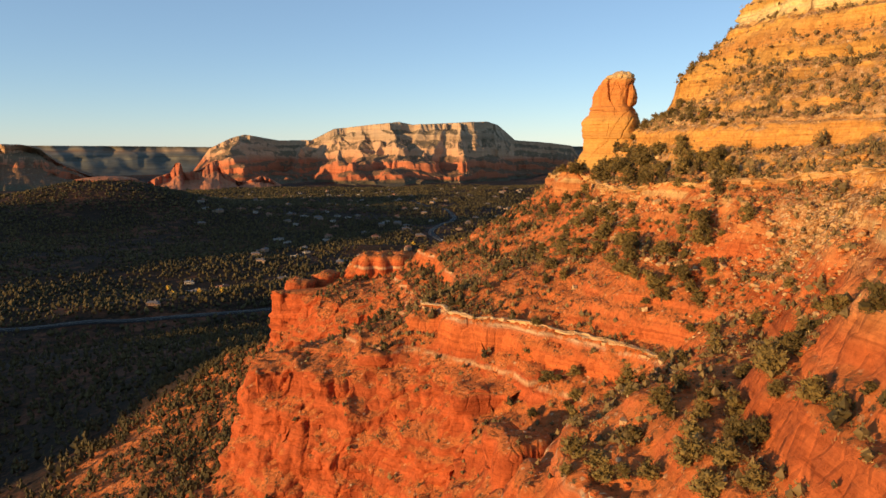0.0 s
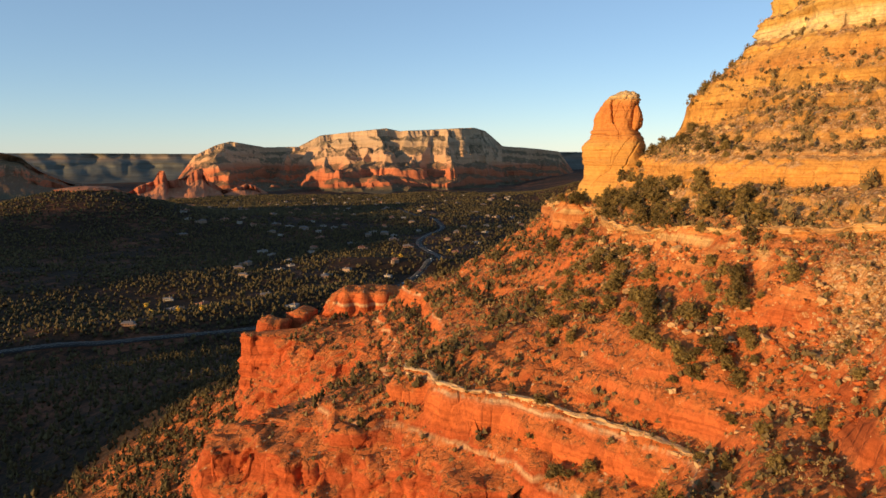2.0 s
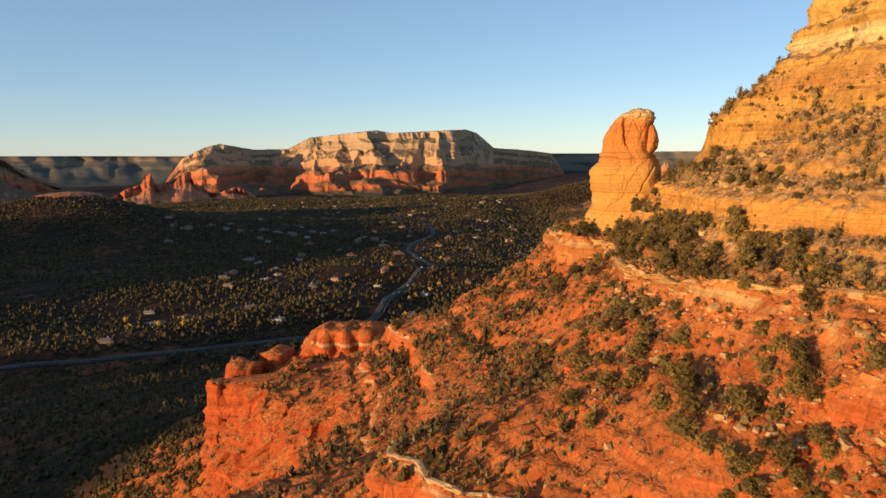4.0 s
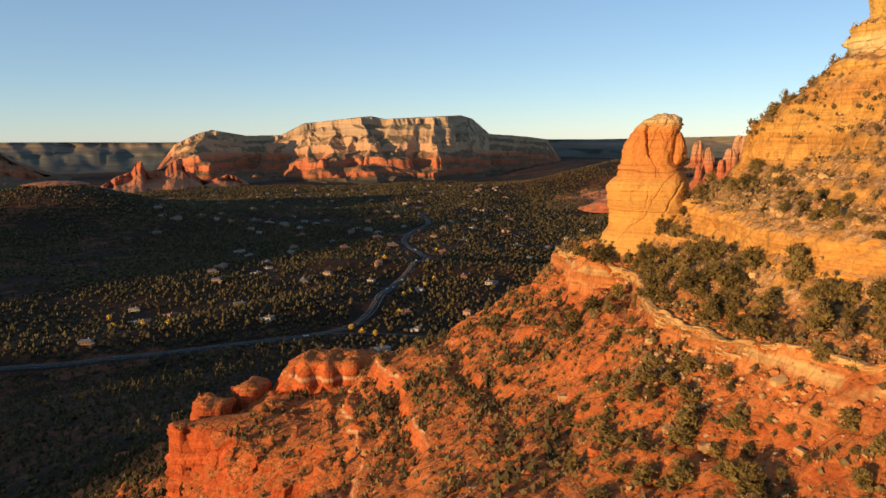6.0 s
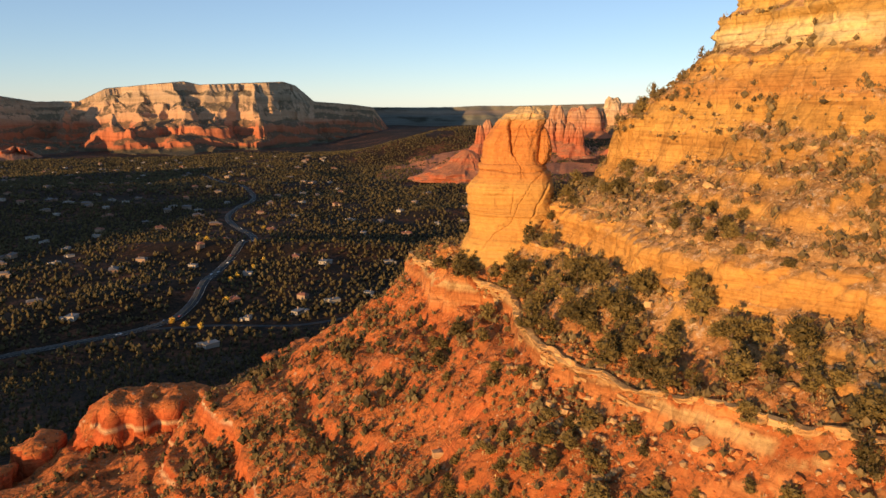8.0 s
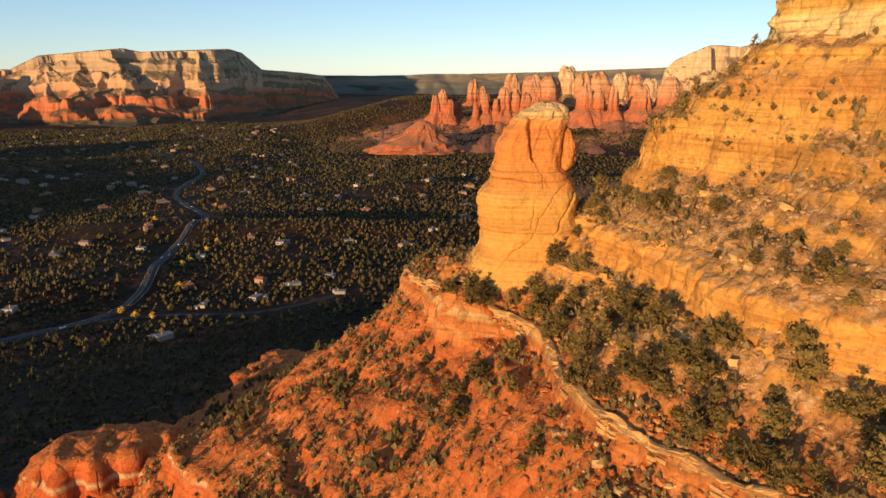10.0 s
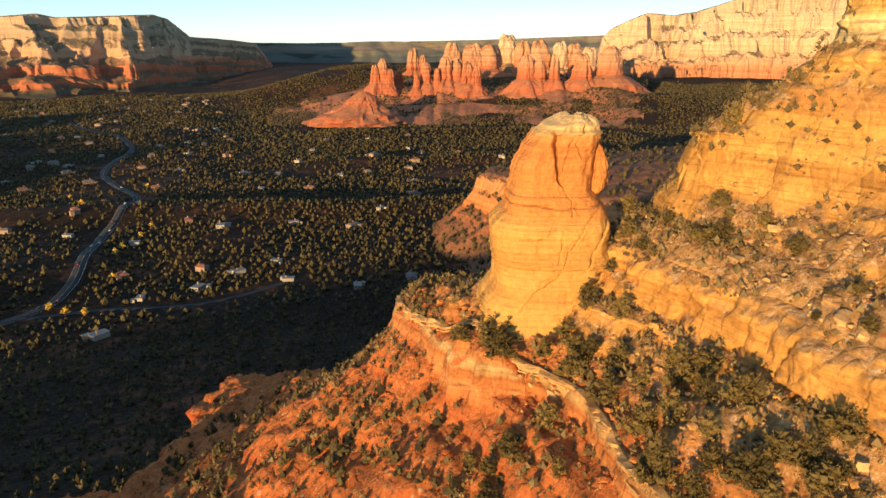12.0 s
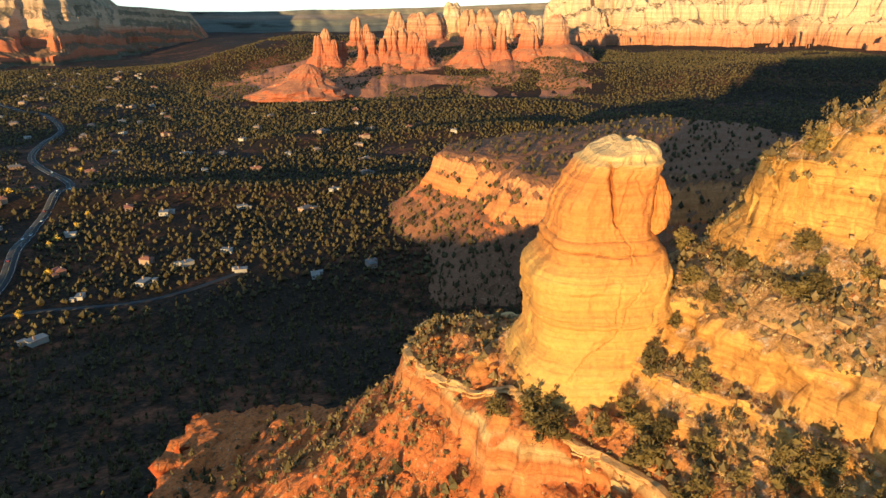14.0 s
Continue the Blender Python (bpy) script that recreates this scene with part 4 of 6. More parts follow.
massif("red_crag_ridge", 11.5, 42, 420,
       [(1500, 0.0, -10, 0.3), (1640, 0.14, -4, 0.7), (1740, 0.30, 0, 0.9), (1830, 0.48, 0, 0.9), (1900, 0.58, 0, 0.8), (1990, 0.66, 0, 0.6), (2150, 0.75, 0, 0.4), (2350, 0.8, 0, 0.3), (2600, 0.6, 0, 0)],
       [(11.5, 8), (13.5, 30), (15.5, 46), (17.5, 60), (19.2, 74), (20.6, 92), (22, 88), (24, 92), (28, 98), (30, 84), (32, 92), (34.6, 100), (36.5, 92), (38.6, 106), (42, 84)],
       crag_mat, ((5.5, 110), (2.0, 45)), 160, 6, "red sandstone ridge with talus mounds among the forest", "rock ridge", 4, LAST, bands=(("talus_slope", 0, 1), ("rock_mound", 1, 3), ("upper_ledge", 3, 5), ("ridge_back", 5, 8)))
carved("cliff_wall", 37.5, 92, 620, 2380, 1350,
       [(0, 0), (170, 0.04), (290, 0.11), (320, 0.28), (350, 0.34), (440, 0.42), (470, 0.56), (560, 0.66), (585, 0.78), (650, 0.88), (668, 1.0), (1400, 1.0)],
       [(37.5, -10), (38.2, 190), (38.9, 232), (40, 262), (41.4, 296), (43.4, 286), (45, 300), (47.5, 345), (52, 365), (60, 385), (75, 360), (92, 300)],
       [(37.5, 150), (39, 40), (41, 0), (46, 60), (52, -40), (60, 40), (75, 0), (92, 0)],
       ((420, 260), (150, 170), (60, 110), (26, 45)), white_mat, 180, "long wall of pale cream cliffs over red footslopes", "cliff", LAST,
       (("talus_slope", -9, 0.11), ("lower_cliff", 0.11, 0.40), ("upper_cliff", 0.40, 0.97), ("cliff_top", 0.97, 9)))


# ---- red crags: free towers on the ridge across the valley ----
def crag(bearing, rise, dist, half, cream, seed, lean=0.0):
    x, y = LAST[0] + dist * math.sin(radians(bearing)), LAST[1] + dist * math.cos(radians(bearing))
    top = 196.0 + dist * math.tan(radians(rise))
    foot = 26.0
    h = top - foot
    w = half * 0.95
    rows = [(0, w * 3.6, 0, 0), (0.25, w * 2.5, 0, 0), (0.42, w * 1.6, 0, 0), (0.47, w * 1.1, lean, 0), (0.75, w * 0.95, lean, 0), (0.92, w * 0.75, lean, 0), (1.0, w * 0.45, lean, 0)]
    n = 4
    cr = tuple((random.uniform(0, 6.28), random.uniform(0.09, 0.2), w * random.uniform(0.2, 0.5), random.uniform(0.2, 0.5), 1.02, random.uniform(-0.3, 0.3)) for _ in range(n))
    ob = tower("rock_tower", (x, y, foot), h, rows, squash=0.9, turn=random.uniform(0, 1.5), cracks=cr, seed=seed, mat=crag_mat if not cream else white_mat, around=40, up=30, rough=0.13, top_flat=0.5, bed=0.05)
    return tagged(ob, "weathered red sandstone tower on a ridge" if not cream else "sandstone tower with a cream-coloured top", "rock tower", "towers of the red ridge")


random.seed(5)
for i, (b, e, d, w, c) in enumerate(((20.25, -2.3, 1950, 13, 0), (20.84, -1.8, 1960, 16, 0), (21.45, -2.6, 1950, 11, 0), (22.15, -2.7, 2000, 13, 0), (23.6, -3.0, 1930, 9, 0), (24.4, -2.1, 1960, 17, 0),
                                     (25.3, -2.5, 1950, 11, 0), (26.0, -1.65, 1970, 21, 0), (26.9, -1.75, 1980, 19, 0), (27.8, -2.0, 1960, 20, 0), (28.5, -2.4, 1950, 13, 0), (32.5, -1.45, 1980, 24, 0),
                                     (33.5, -1.65, 1990, 22, 0), (34.78, -1.5, 1970, 15, 0), (36.9, -1.35, 2000, 27, 0), (39.0, -0.8, 2050, 40, 0))):
    crag(b, e, d, w, c, 200 + 7 * i)
for i, (b, e, d, w, c) in enumerate(((23.3, -1.0, 2330, 22, 0), (24.1, -1.5, 2330, 14, 0), (26.5, -0.6, 2380, 32, 0), (28.1, -0.65, 2400, 46, 0), (29.4, -0.7, 2400, 40, 0), (30.9, 0.1, 2450, 36, 1),
                                     (32.2, -0.5, 2430, 34, 0), (33.4, -0.35, 2450, 40, 0), (35.1, -0.5, 2420, 30, 1), (36.2, -0.6, 2440, 32, 0), (37.4, -0.9, 2420, 30, 1))):
    crag(b, e, d, w, c, 400 + 7 * i)


mound = tower("red_mound", (520, 1695, 2), 70, [(0, 112, 0, 0), (0.3, 80, 0, 0), (0.5, 54, 6, 0), (0.56, 45, 8, 0), (0.75, 34, 10, 0), (0.9, 20, 14, 0), (1.0, 9, 14, 0)], squash=0.8, seed=87, mat=crag_mat, around=90, up=40, rough=0.14)
tagged(mound, "bare red sandstone mound with talus slopes", "rock mound")
knoll = tower("knoll", (-765, 1560, 64), 27, [(0, 92, 0, 0), (0.35, 78, 0, 0), (0.5, 66, 0, 0), (0.75, 58, 0, 0), (0.9, 44, 4, 0), (1.0, 20, 6, 0)], squash=0.8, seed=77, mat=crag_mat, around=60, up=26, rough=0.12)
tagged(knoll, "red rock knoll on top of a dark scrub hill", "knoll")


# ---- the butte behind the hill ----
BUTTE = [(z, np.array(p, float)) for z, p in (
    (4, [(225, 560), (255, 640), (262, 725), (296, 795), (400, 835), (600, 850), (900, 830), (1000, 600), (900, 420), (600, 430), (400, 480), (290, 515)]),
    (38, [(312, 570), (300, 620), (302, 690), (303, 738), (338, 768), (450, 795), (600, 805), (850, 785), (900, 600), (800, 460), (560, 480), (400, 530)]),
    (66, [(330, 588), (317, 620), (337, 650), (316, 690), (317, 728), (345, 752), (450, 775), (600, 785), (820, 765), (860, 600), (760, 500), (560, 505), (400, 555)]),
    (70, [(338, 592), (324, 622), (345, 652), (324, 692), (326, 724), (350, 744), (450, 765), (600, 775), (810, 755), (850, 600), (750, 510), (560, 515), (400, 565)]),
    (76, [(430, 620), (430, 700), (600, 720), (760, 690), (780, 600), (600, 560)]))]
butte_mat = rock_material("butte_sandstone", [(0.0, (0.15, 0.07, 0.038)), (0.33, (0.28, 0.10, 0.048)), (0.45, RED), (0.5, ORANGE), (0.85, (0.5, 0.21, 0.08)), (0.92, TAN), (1.0, (0.36, 0.15, 0.07))], 4, 76, warp=2, band=0.3, soil=(0.2, 0.085, 0.042), bump=0.4)
step = 2.4
bx, by = np.meshgrid(np.arange(215, 640, step), np.arange(470, 870, step), indexing="ij")
wx, wy = 7 * fbm(bx * 0.02, by * 0.02, 0, 3, 301) + 2 * ridged(bx * 0.07, by * 0.07, 0, 2, 302), 7 * fbm(bx * 0.02, by * 0.02, 4, 3, 303) + 2 * ridged(bx * 0.07, by * 0.07, 4, 2, 304)
bz = contour_z(BUTTE, bx + wx, by + wy, True, 0.3)
bz = terrace(bz, bx, by, smooth(15, 30, bz)) + 0.8 * fbm(bx * 0.12, by * 0.12, 0, 3, 305) * smooth(5, 20, bz)
butte_grid = bz
butte = tagged(new("sandstone_butte"), "low flat-topped red sandstone butte with talus skirts", "butte")
bv, bf = np.stack([bx, by, bz], -1).reshape(-1, 3), grid_faces(*bx.shape)
fz = bv[bf][:, :, 2].mean(1)
for word, z0, z1 in (("talus_skirt", -99, 38), ("cliff_wall", 38, 67), ("flat_top", 67, 999)):
    sel = bf[(fz >= z0) & (fz < z1)]
    ids, inv = np.unique(sel, return_inverse=True)
    solid(word, bv[ids], inv.reshape(-1, 4), butte_mat, False).parent = butte


def surface_z(x, y):
    """Ground, hill or butte under a place."""
    z = ground_z(x, y)
    i, j = np.clip(((x - 215) / step).astype(int), 0, bx.shape[0] - 1), np.clip(((y - 470) / step).astype(int), 0, bx.shape[1] - 1)
    on = (x > 216) & (x < 638) & (y > 471) & (y < 868)
    return np.where(on, np.maximum(z, butte_grid[i, j] + 0.5), z)


# ---- road ----
ROAD = np.array([(-460, 575), (-320, 600), (-197, 640), (-84, 694), (-50, 745), (-36, 830), (-22, 902), (2, 985), (14, 1053), (-8, 1150), (-22, 1250), (-4, 1350), (24, 1460), (10, 1600), (-40, 1760), (-90, 1950)], float)
SIDE = np.array([(-84, 694), (-30, 690), (40, 672), (120, 690)], float)


def curve(p, n=10):
    out = []
    for i in range(len(p) - 1):
        a, b, c, d = p[max(i - 1, 0)], p[i], p[i + 1], p[min(i + 2, len(p) - 1)]
        for t in np.linspace(0, 1, n, endpoint=False):
            out.append(0.5 * (2 * b + (c - a) * t + (2 * a - 5 * b + 4 * c - d) * t * t + (3 * b - a - 3 * c + d) * t ** 3))
    return np.array(out + [p[-1]])


def ribbon(name, p, offset, width, lift, mat, thick=0.4):
    d = np.gradient(p, axis=0)
    d /= np.hypot(d[:, 0], d[:, 1])[:, None]
    nrm = np.stack([-d[:, 1], d[:, 0]], 1)
    c = p + nrm * offset
    base = np.max([surface_z((p + nrm * o)[:, 0], (p + nrm * o)[:, 1]) for o in (-6, -3, 0, 3, 6)], axis=0) + lift
    l, r = c - nrm * width / 2, c + nrm * width / 2
    v = np.concatenate([np.column_stack([l, base - thick]), np.column_stack([l, base]), np.column_stack([r, base]), np.column_stack([r, base - thick])])
    n = len(p)
    i = np.arange(n - 1)
    f = np.vstack([np.stack([k * n + i, k * n + i + 1, (k + 1) * n + i + 1, (k + 1) * n + i], -1) for k in range(3)])
    return solid(name, v, f, mat, True)


asphalt_mat = plain("asphalt", (0.034, 0.032, 0.031), 0.9, 0.3, 0.2)
paint_mat = plain("road_paint", (0.5, 0.42, 0.2), 0.7, 0.2, 0.5)
white_paint_mat = plain("white_road_paint", (0.5, 0.49, 0.46), 0.7, 0.2, 0.5)
road_line = curve(ROAD)
road = tagged(ribbon("road", road_line, 0, 9.0, 0.35, asphalt_mat, 2.0), "grey asphalt highway winding through the valley", "road", kind="structure")
for nm, off, mt in (("centre_line", 0.0, paint_mat), ("edge_line", -4.3, white_paint_mat), ("edge_line", 4.3, white_paint_mat)):
    ln = ribbon(nm, road_line, off, 0.15, 0.362, mt, 0.01)
    ln.parent = road
side = tagged(ribbon("side_road", curve(SIDE), 0, 5.0, 0.3, asphalt_mat, 2.0), "narrow asphalt side road", "road", kind="structure")


# ---- forest ----
def icosphere():
    t = (1 + 5 ** 0.5) / 2
    v = np.array([(-1, t, 0), (1, t, 0), (-1, -t, 0), (1, -t, 0), (0, -1, t), (0, 1, t), (0, -1, -t), (0, 1, -t), (t, 0, -1), (t, 0, 1), (-t, 0, -1), (-t, 0, 1)], float)
    f = np.array([(0, 11, 5), (0, 5, 1), (0, 1, 7), (0, 7, 10), (0, 10, 11), (1, 5, 9), (5, 11, 4), (11, 10, 2), (10, 7, 6), (7, 1, 8), (3, 9, 4), (3, 4, 2), (3, 2, 6), (3, 6, 8), (3, 8, 9),
                  (4, 9, 5), (2, 4, 11), (6, 2, 10), (8, 6, 7), (9, 8, 1)])
    return v / np.linalg.norm(v[0]), f


ICO_V, ICO_F = icosphere()


OCT_V = np.array([(1, 0, 0), (0, 1, 0), (-1, 0, 0), (0, -1, 0), (0, 0, 1), (0, 0, -1)], float)
OCT_F = np.array([(0, 1, 4), (1, 2, 4), (2, 3, 4), (3, 0, 4), (1, 0, 5), (2, 1, 5), (3, 2, 5), (0, 3, 5)])


def tree_stand(name, x, y, z, height, clumps, mat, rng, width=0.42, label="", category="trees", sprays=0, coarse=False, core=1.0):
    """Many small trees as one mesh: each crown is a heap of uneven leaf clumps."""
    n = len(x)
    core_v, core_f = (OCT_V, OCT_F) if coarse else (ICO_V, ICO_F)
    m = len(core_v)
    vs, fs = [], []
    for c in range(clumps):
        top = c / max(clumps - 1, 1)
        ang = rng.uniform(0, 6.28, n)
        off = (0.30 * rng.uniform(0.4, 1, n)) * height * width * 2 * (1 - 0.7 * top) * (1 if clumps > 1 else 0)
        ox, oy = off * np.cos(ang), off * np.sin(ang)
        oz = height * (0.34 + 0.40 * top) if clumps > 1 else height * 0.45
        rad = height * width * (0.78 - 0.36 * top) if clumps > 1 else height * width
        rz = height * (0.34 - 0.06 * top) if clumps > 1 else height * 0.55
        jit = core + 0.3 * rng.uniform(-1, 1, (n, m))
        rot = rng.uniform(0, 6.28, n)
        tv = np.broadcast_to(core_v[None], (n, m, 3))
        rx = tv[..., 0] * np.cos(rot)[:, None] - tv[..., 1] * np.sin(rot)[:, None]
        ry = tv[..., 0] * np.sin(rot)[:, None] + tv[..., 1] * np.cos(rot)[:, None]
        v = np.stack([x[:, None] + ox[:, None] + rx * jit * rad[:, None], y[:, None] + oy[:, None] + ry * jit * rad[:, None],
                      z[:, None] + (oz if np.ndim(oz) else np.full(n, oz))[:, None] + tv[..., 2] * jit * rz[:, None]], -1)
        vs.append(v.reshape(-1, 3))
        fs.append((core_f[None] + (np.arange(n) * m)[:, None, None]).reshape(-1, 3) + c * n * m)
    if sprays:                                          # leaf sprays that break the outline of the crowns
        d = rng.normal(0, 1, (n, sprays, 3))
        d *= rng.uniform(0.8, 1.1, (n, sprays, 1)) / np.linalg.norm(d, axis=2)[..., None]
        up = 0.5 + 0.42 * d[..., 2]
        hw = (height * width)[:, None] * (1.12 - 0.75 * up)
        c = np.stack([x[:, None] + d[..., 0] * hw, y[:, None] + d[..., 1] * hw, z[:, None] + height[:, None] * (0.06 + 0.94 * up)], -1)
        t = rng.normal(0, 1, (n, sprays, 3, 3)) * ((0.35 / sprays ** 0.5 if sprays > 10 else 0.1) * 0.75 * height)[:, None, None, None]
        t[:, :, 2, 2] += (0.08 * height)[:, None]
        v = (c[:, :, None] + t).reshape(-1, 3)
        base = sum(len(q) for q in vs)
        vs.append(v)
        fs.append(np.arange(len(v)).reshape(-1, 3) + base)
    ob = solid(name, np.vstack(vs), np.vstack(fs), mat, False)
    return tagged(ob, label, category, kind="stuff")


HOUSES = []                                             # x, y, turn, kind; filled below, kept clear of trees
rng = np.random.default_rng(11)
for hx, hy in ((3.5, 847), (44, 707), (160, 860), (285, 1092), (80, 728), (-187, 790), (-141, 718)):
    HOUSES.append((hx, hy))
while len(HOUSES) < 80:
    hx, hy = rng.uniform(-330, 560), rng.uniform(620, 1500)
    road_d = np.min(np.hypot(road_line[:, 0] - hx, road_line[:, 1] - hy))
    if road_d > 20 and all(np.hypot(hx - a, hy - b) > 34 for a, b in HOUSES) and abs(hx) < 0.55 * hy + 60 and not (215 < hx < 640 and 470 < hy < 860):
        HOUSES.append((hx, hy))
while len(HOUSES) < 170:
    b, r = radians(rng.uniform(-20, 8)), rng.uniform(1350, 2550)
    hx, hy = r * math.sin(b), r * math.cos(b)
    road_d = np.min(np.hypot(road_line[:, 0] - hx, road_line[:, 1] - hy))
    if road_d > 20 and all(np.hypot(hx - a, hy - b2) > 26 for a, b2 in HOUSES):
        HOUSES.append((hx, hy))
HOUSE_XY = np.array(HOUSES)


def clear_of(x, y):
    keep = np.ones(len(x), bool)
    for p in (road_line, curve(SIDE)):
        for a, b in p:
            keep &= np.hypot(x - a, y - b) > 10.5
    for a, b in HOUSE_XY:
        keep &= np.hypot(x - a, y - b) > 6.5
    return keep


def scatter(r0, r1, cell, seed, az0=-36, az1=65):
    g = np.random.default_rng(seed)
    n = int(r1 * 2 / cell)
    gx, gy = np.meshgrid(np.arange(-n, n) * cell, np.arange(0, n) * cell)
    x, y = gx.ravel() + g.uniform(-0.8, 0.8, gx.size) * cell, gy.ravel() + g.uniform(-0.8, 0.8, gx.size) * cell
    r, b = np.hypot(x, y), np.degrees(np.arctan2(x, y))
    dens = 0.95 + 0.8 * fbm(x * 0.006, y * 0.006, 0, 3, 91) + 0.5 * fbm(x * 0.03, y * 0.03, 0, 2, 92) + 0.35 * (1 - smooth(500, 700, r)) + 0.6 * ((x > 200) & (x < 640) & (y > 470) & (y < 870))
    keep = (r > r0) & (r < r1) & (b > az0) & (b < az1) & (g.uniform(0, 1, x.size) < np.clip(dens, 0.12, 0.95))
    keep &= ~((x > 180) & (y < 330)) & ~((x > -118) & (x < 152) & (y < 340))
    x, y = x[keep], y[keep]
    k = clear_of(x, y)
    return x[k], y[k], g


def crag_free(x, y):
    """Off the far rock ridges, whose slopes carry only thin scrub."""
    bx_, by_ = x - LAST[0], y - LAST[1]
    r, b = np.hypot(bx_, by_), np.degrees(np.arctan2(bx_, by_))
    thin = 0.5 + 0.8 * fbm(x * 0.012, y * 0.012, 0, 2, 95)
    rock = ((b > 11.5) & (b < 43) & (r > 1540)) | ((b > 37) & (r > 2420))
    return ~rock | (thin > 0.22 + 0.25 * vnoise(x * 0.9, y * 0.9, 0, 96))


FAR_ROCK = []                                           # the far slopes that carry trees
for ob in bpy.data.objects:
    if ob.type == "MESH" and ob.name.split(".")[0] in ("talus_slope", "rock_mound", "upper_ledge", "ridge_back"):
        FAR_ROCK.append(BVHTree.FromPolygons([v.co.copy() for v in ob.data.vertices], [tuple(p.vertices) for p in ob.data.polygons]))


def on_far_rock(x, y, z):
    """Height of the far slopes over a place, and whether trees can stand there."""
    out, ok = z.copy(), np.ones(len(x), bool)
    for i in range(len(x)):
        for t in FAR_ROCK:
            hit = t.ray_cast(Vector((x[i], y[i], 900)), Vector((0, 0, -1)))
            if hit[0] is not None and hit[0].z > out[i]:
                out[i], ok[i] = hit[0].z, abs(hit[1].z) > 0.72
    return out, ok


for r0, r1, cell, seed, clumps, h0, h1, wd, spr in ((150, 640, 5.4, 1, 2, 2.6, 6.4, 0.36, 9), (640, 1450, 5.5, 2, 1, 2.6, 5.8, 0.44, 3), (1450, 2750, 7.4, 3, 1, 3.2, 6.0, 0.58, 0)):
    tx, ty, g = scatter(r0, r1, cell, seed)
    k = crag_free(tx, ty)
    tx, ty = tx[k], ty[k]
    tz = surface_z(tx, ty)
    gx1, gy1 = surface_z(tx + 1.5, ty), surface_z(tx, ty + 1.5)
    ok = (np.hypot(gx1 - tz, gy1 - tz) < np.where((tx > 216) & (tx < 638) & (ty > 471), 2.6, 1.5))
    ok &= ~((tx > 300) & (tx < 640) & (ty > 540) & (ty < 800) & (tz > 58) & (g.uniform(0, 1, len(tx)) < 0.72))
    if r1 > 2000:
        tz, stand = on_far_rock(tx, ty, tz)
        ok &= stand
    tx, ty, tz = tx[ok], ty[ok], tz[ok]
    tree_stand("forest", tx, ty, tz - 0.4, g.uniform(h0, h1, len(tx)) * (0.75 + 0.5 * g.uniform(0, 1, len(tx)) ** 3), clumps, forest_mat, g, wd, "dense pinyon and juniper woodland on the valley floor", "trees", spr, True)


# ---- junipers and pinyons of the hill ----
def limb(bm, a, b, ra, rb, sides=6, root=None):
    a, b = Vector(a), Vector(b)
    q = (b - a).to_track_quat("Z", "Y")
    rings = []
    for p, r in ((a, ra), (b, rb)):
        rings.append([bm.verts.new(p + q @ Vector((r * math.cos(6.2832 * i / sides), r * math.sin(6.2832 * i / sides), 0))) for i in range(sides)])
    for i in range(sides):
        bm.faces.new((rings[0][i], rings[0][(i + 1) % sides], rings[1][(i + 1) % sides], rings[1][i]))
    if root:                                            # grown together with the stem
        bm.faces.new((rings[0][0], rings[0][1], root))
    return rings


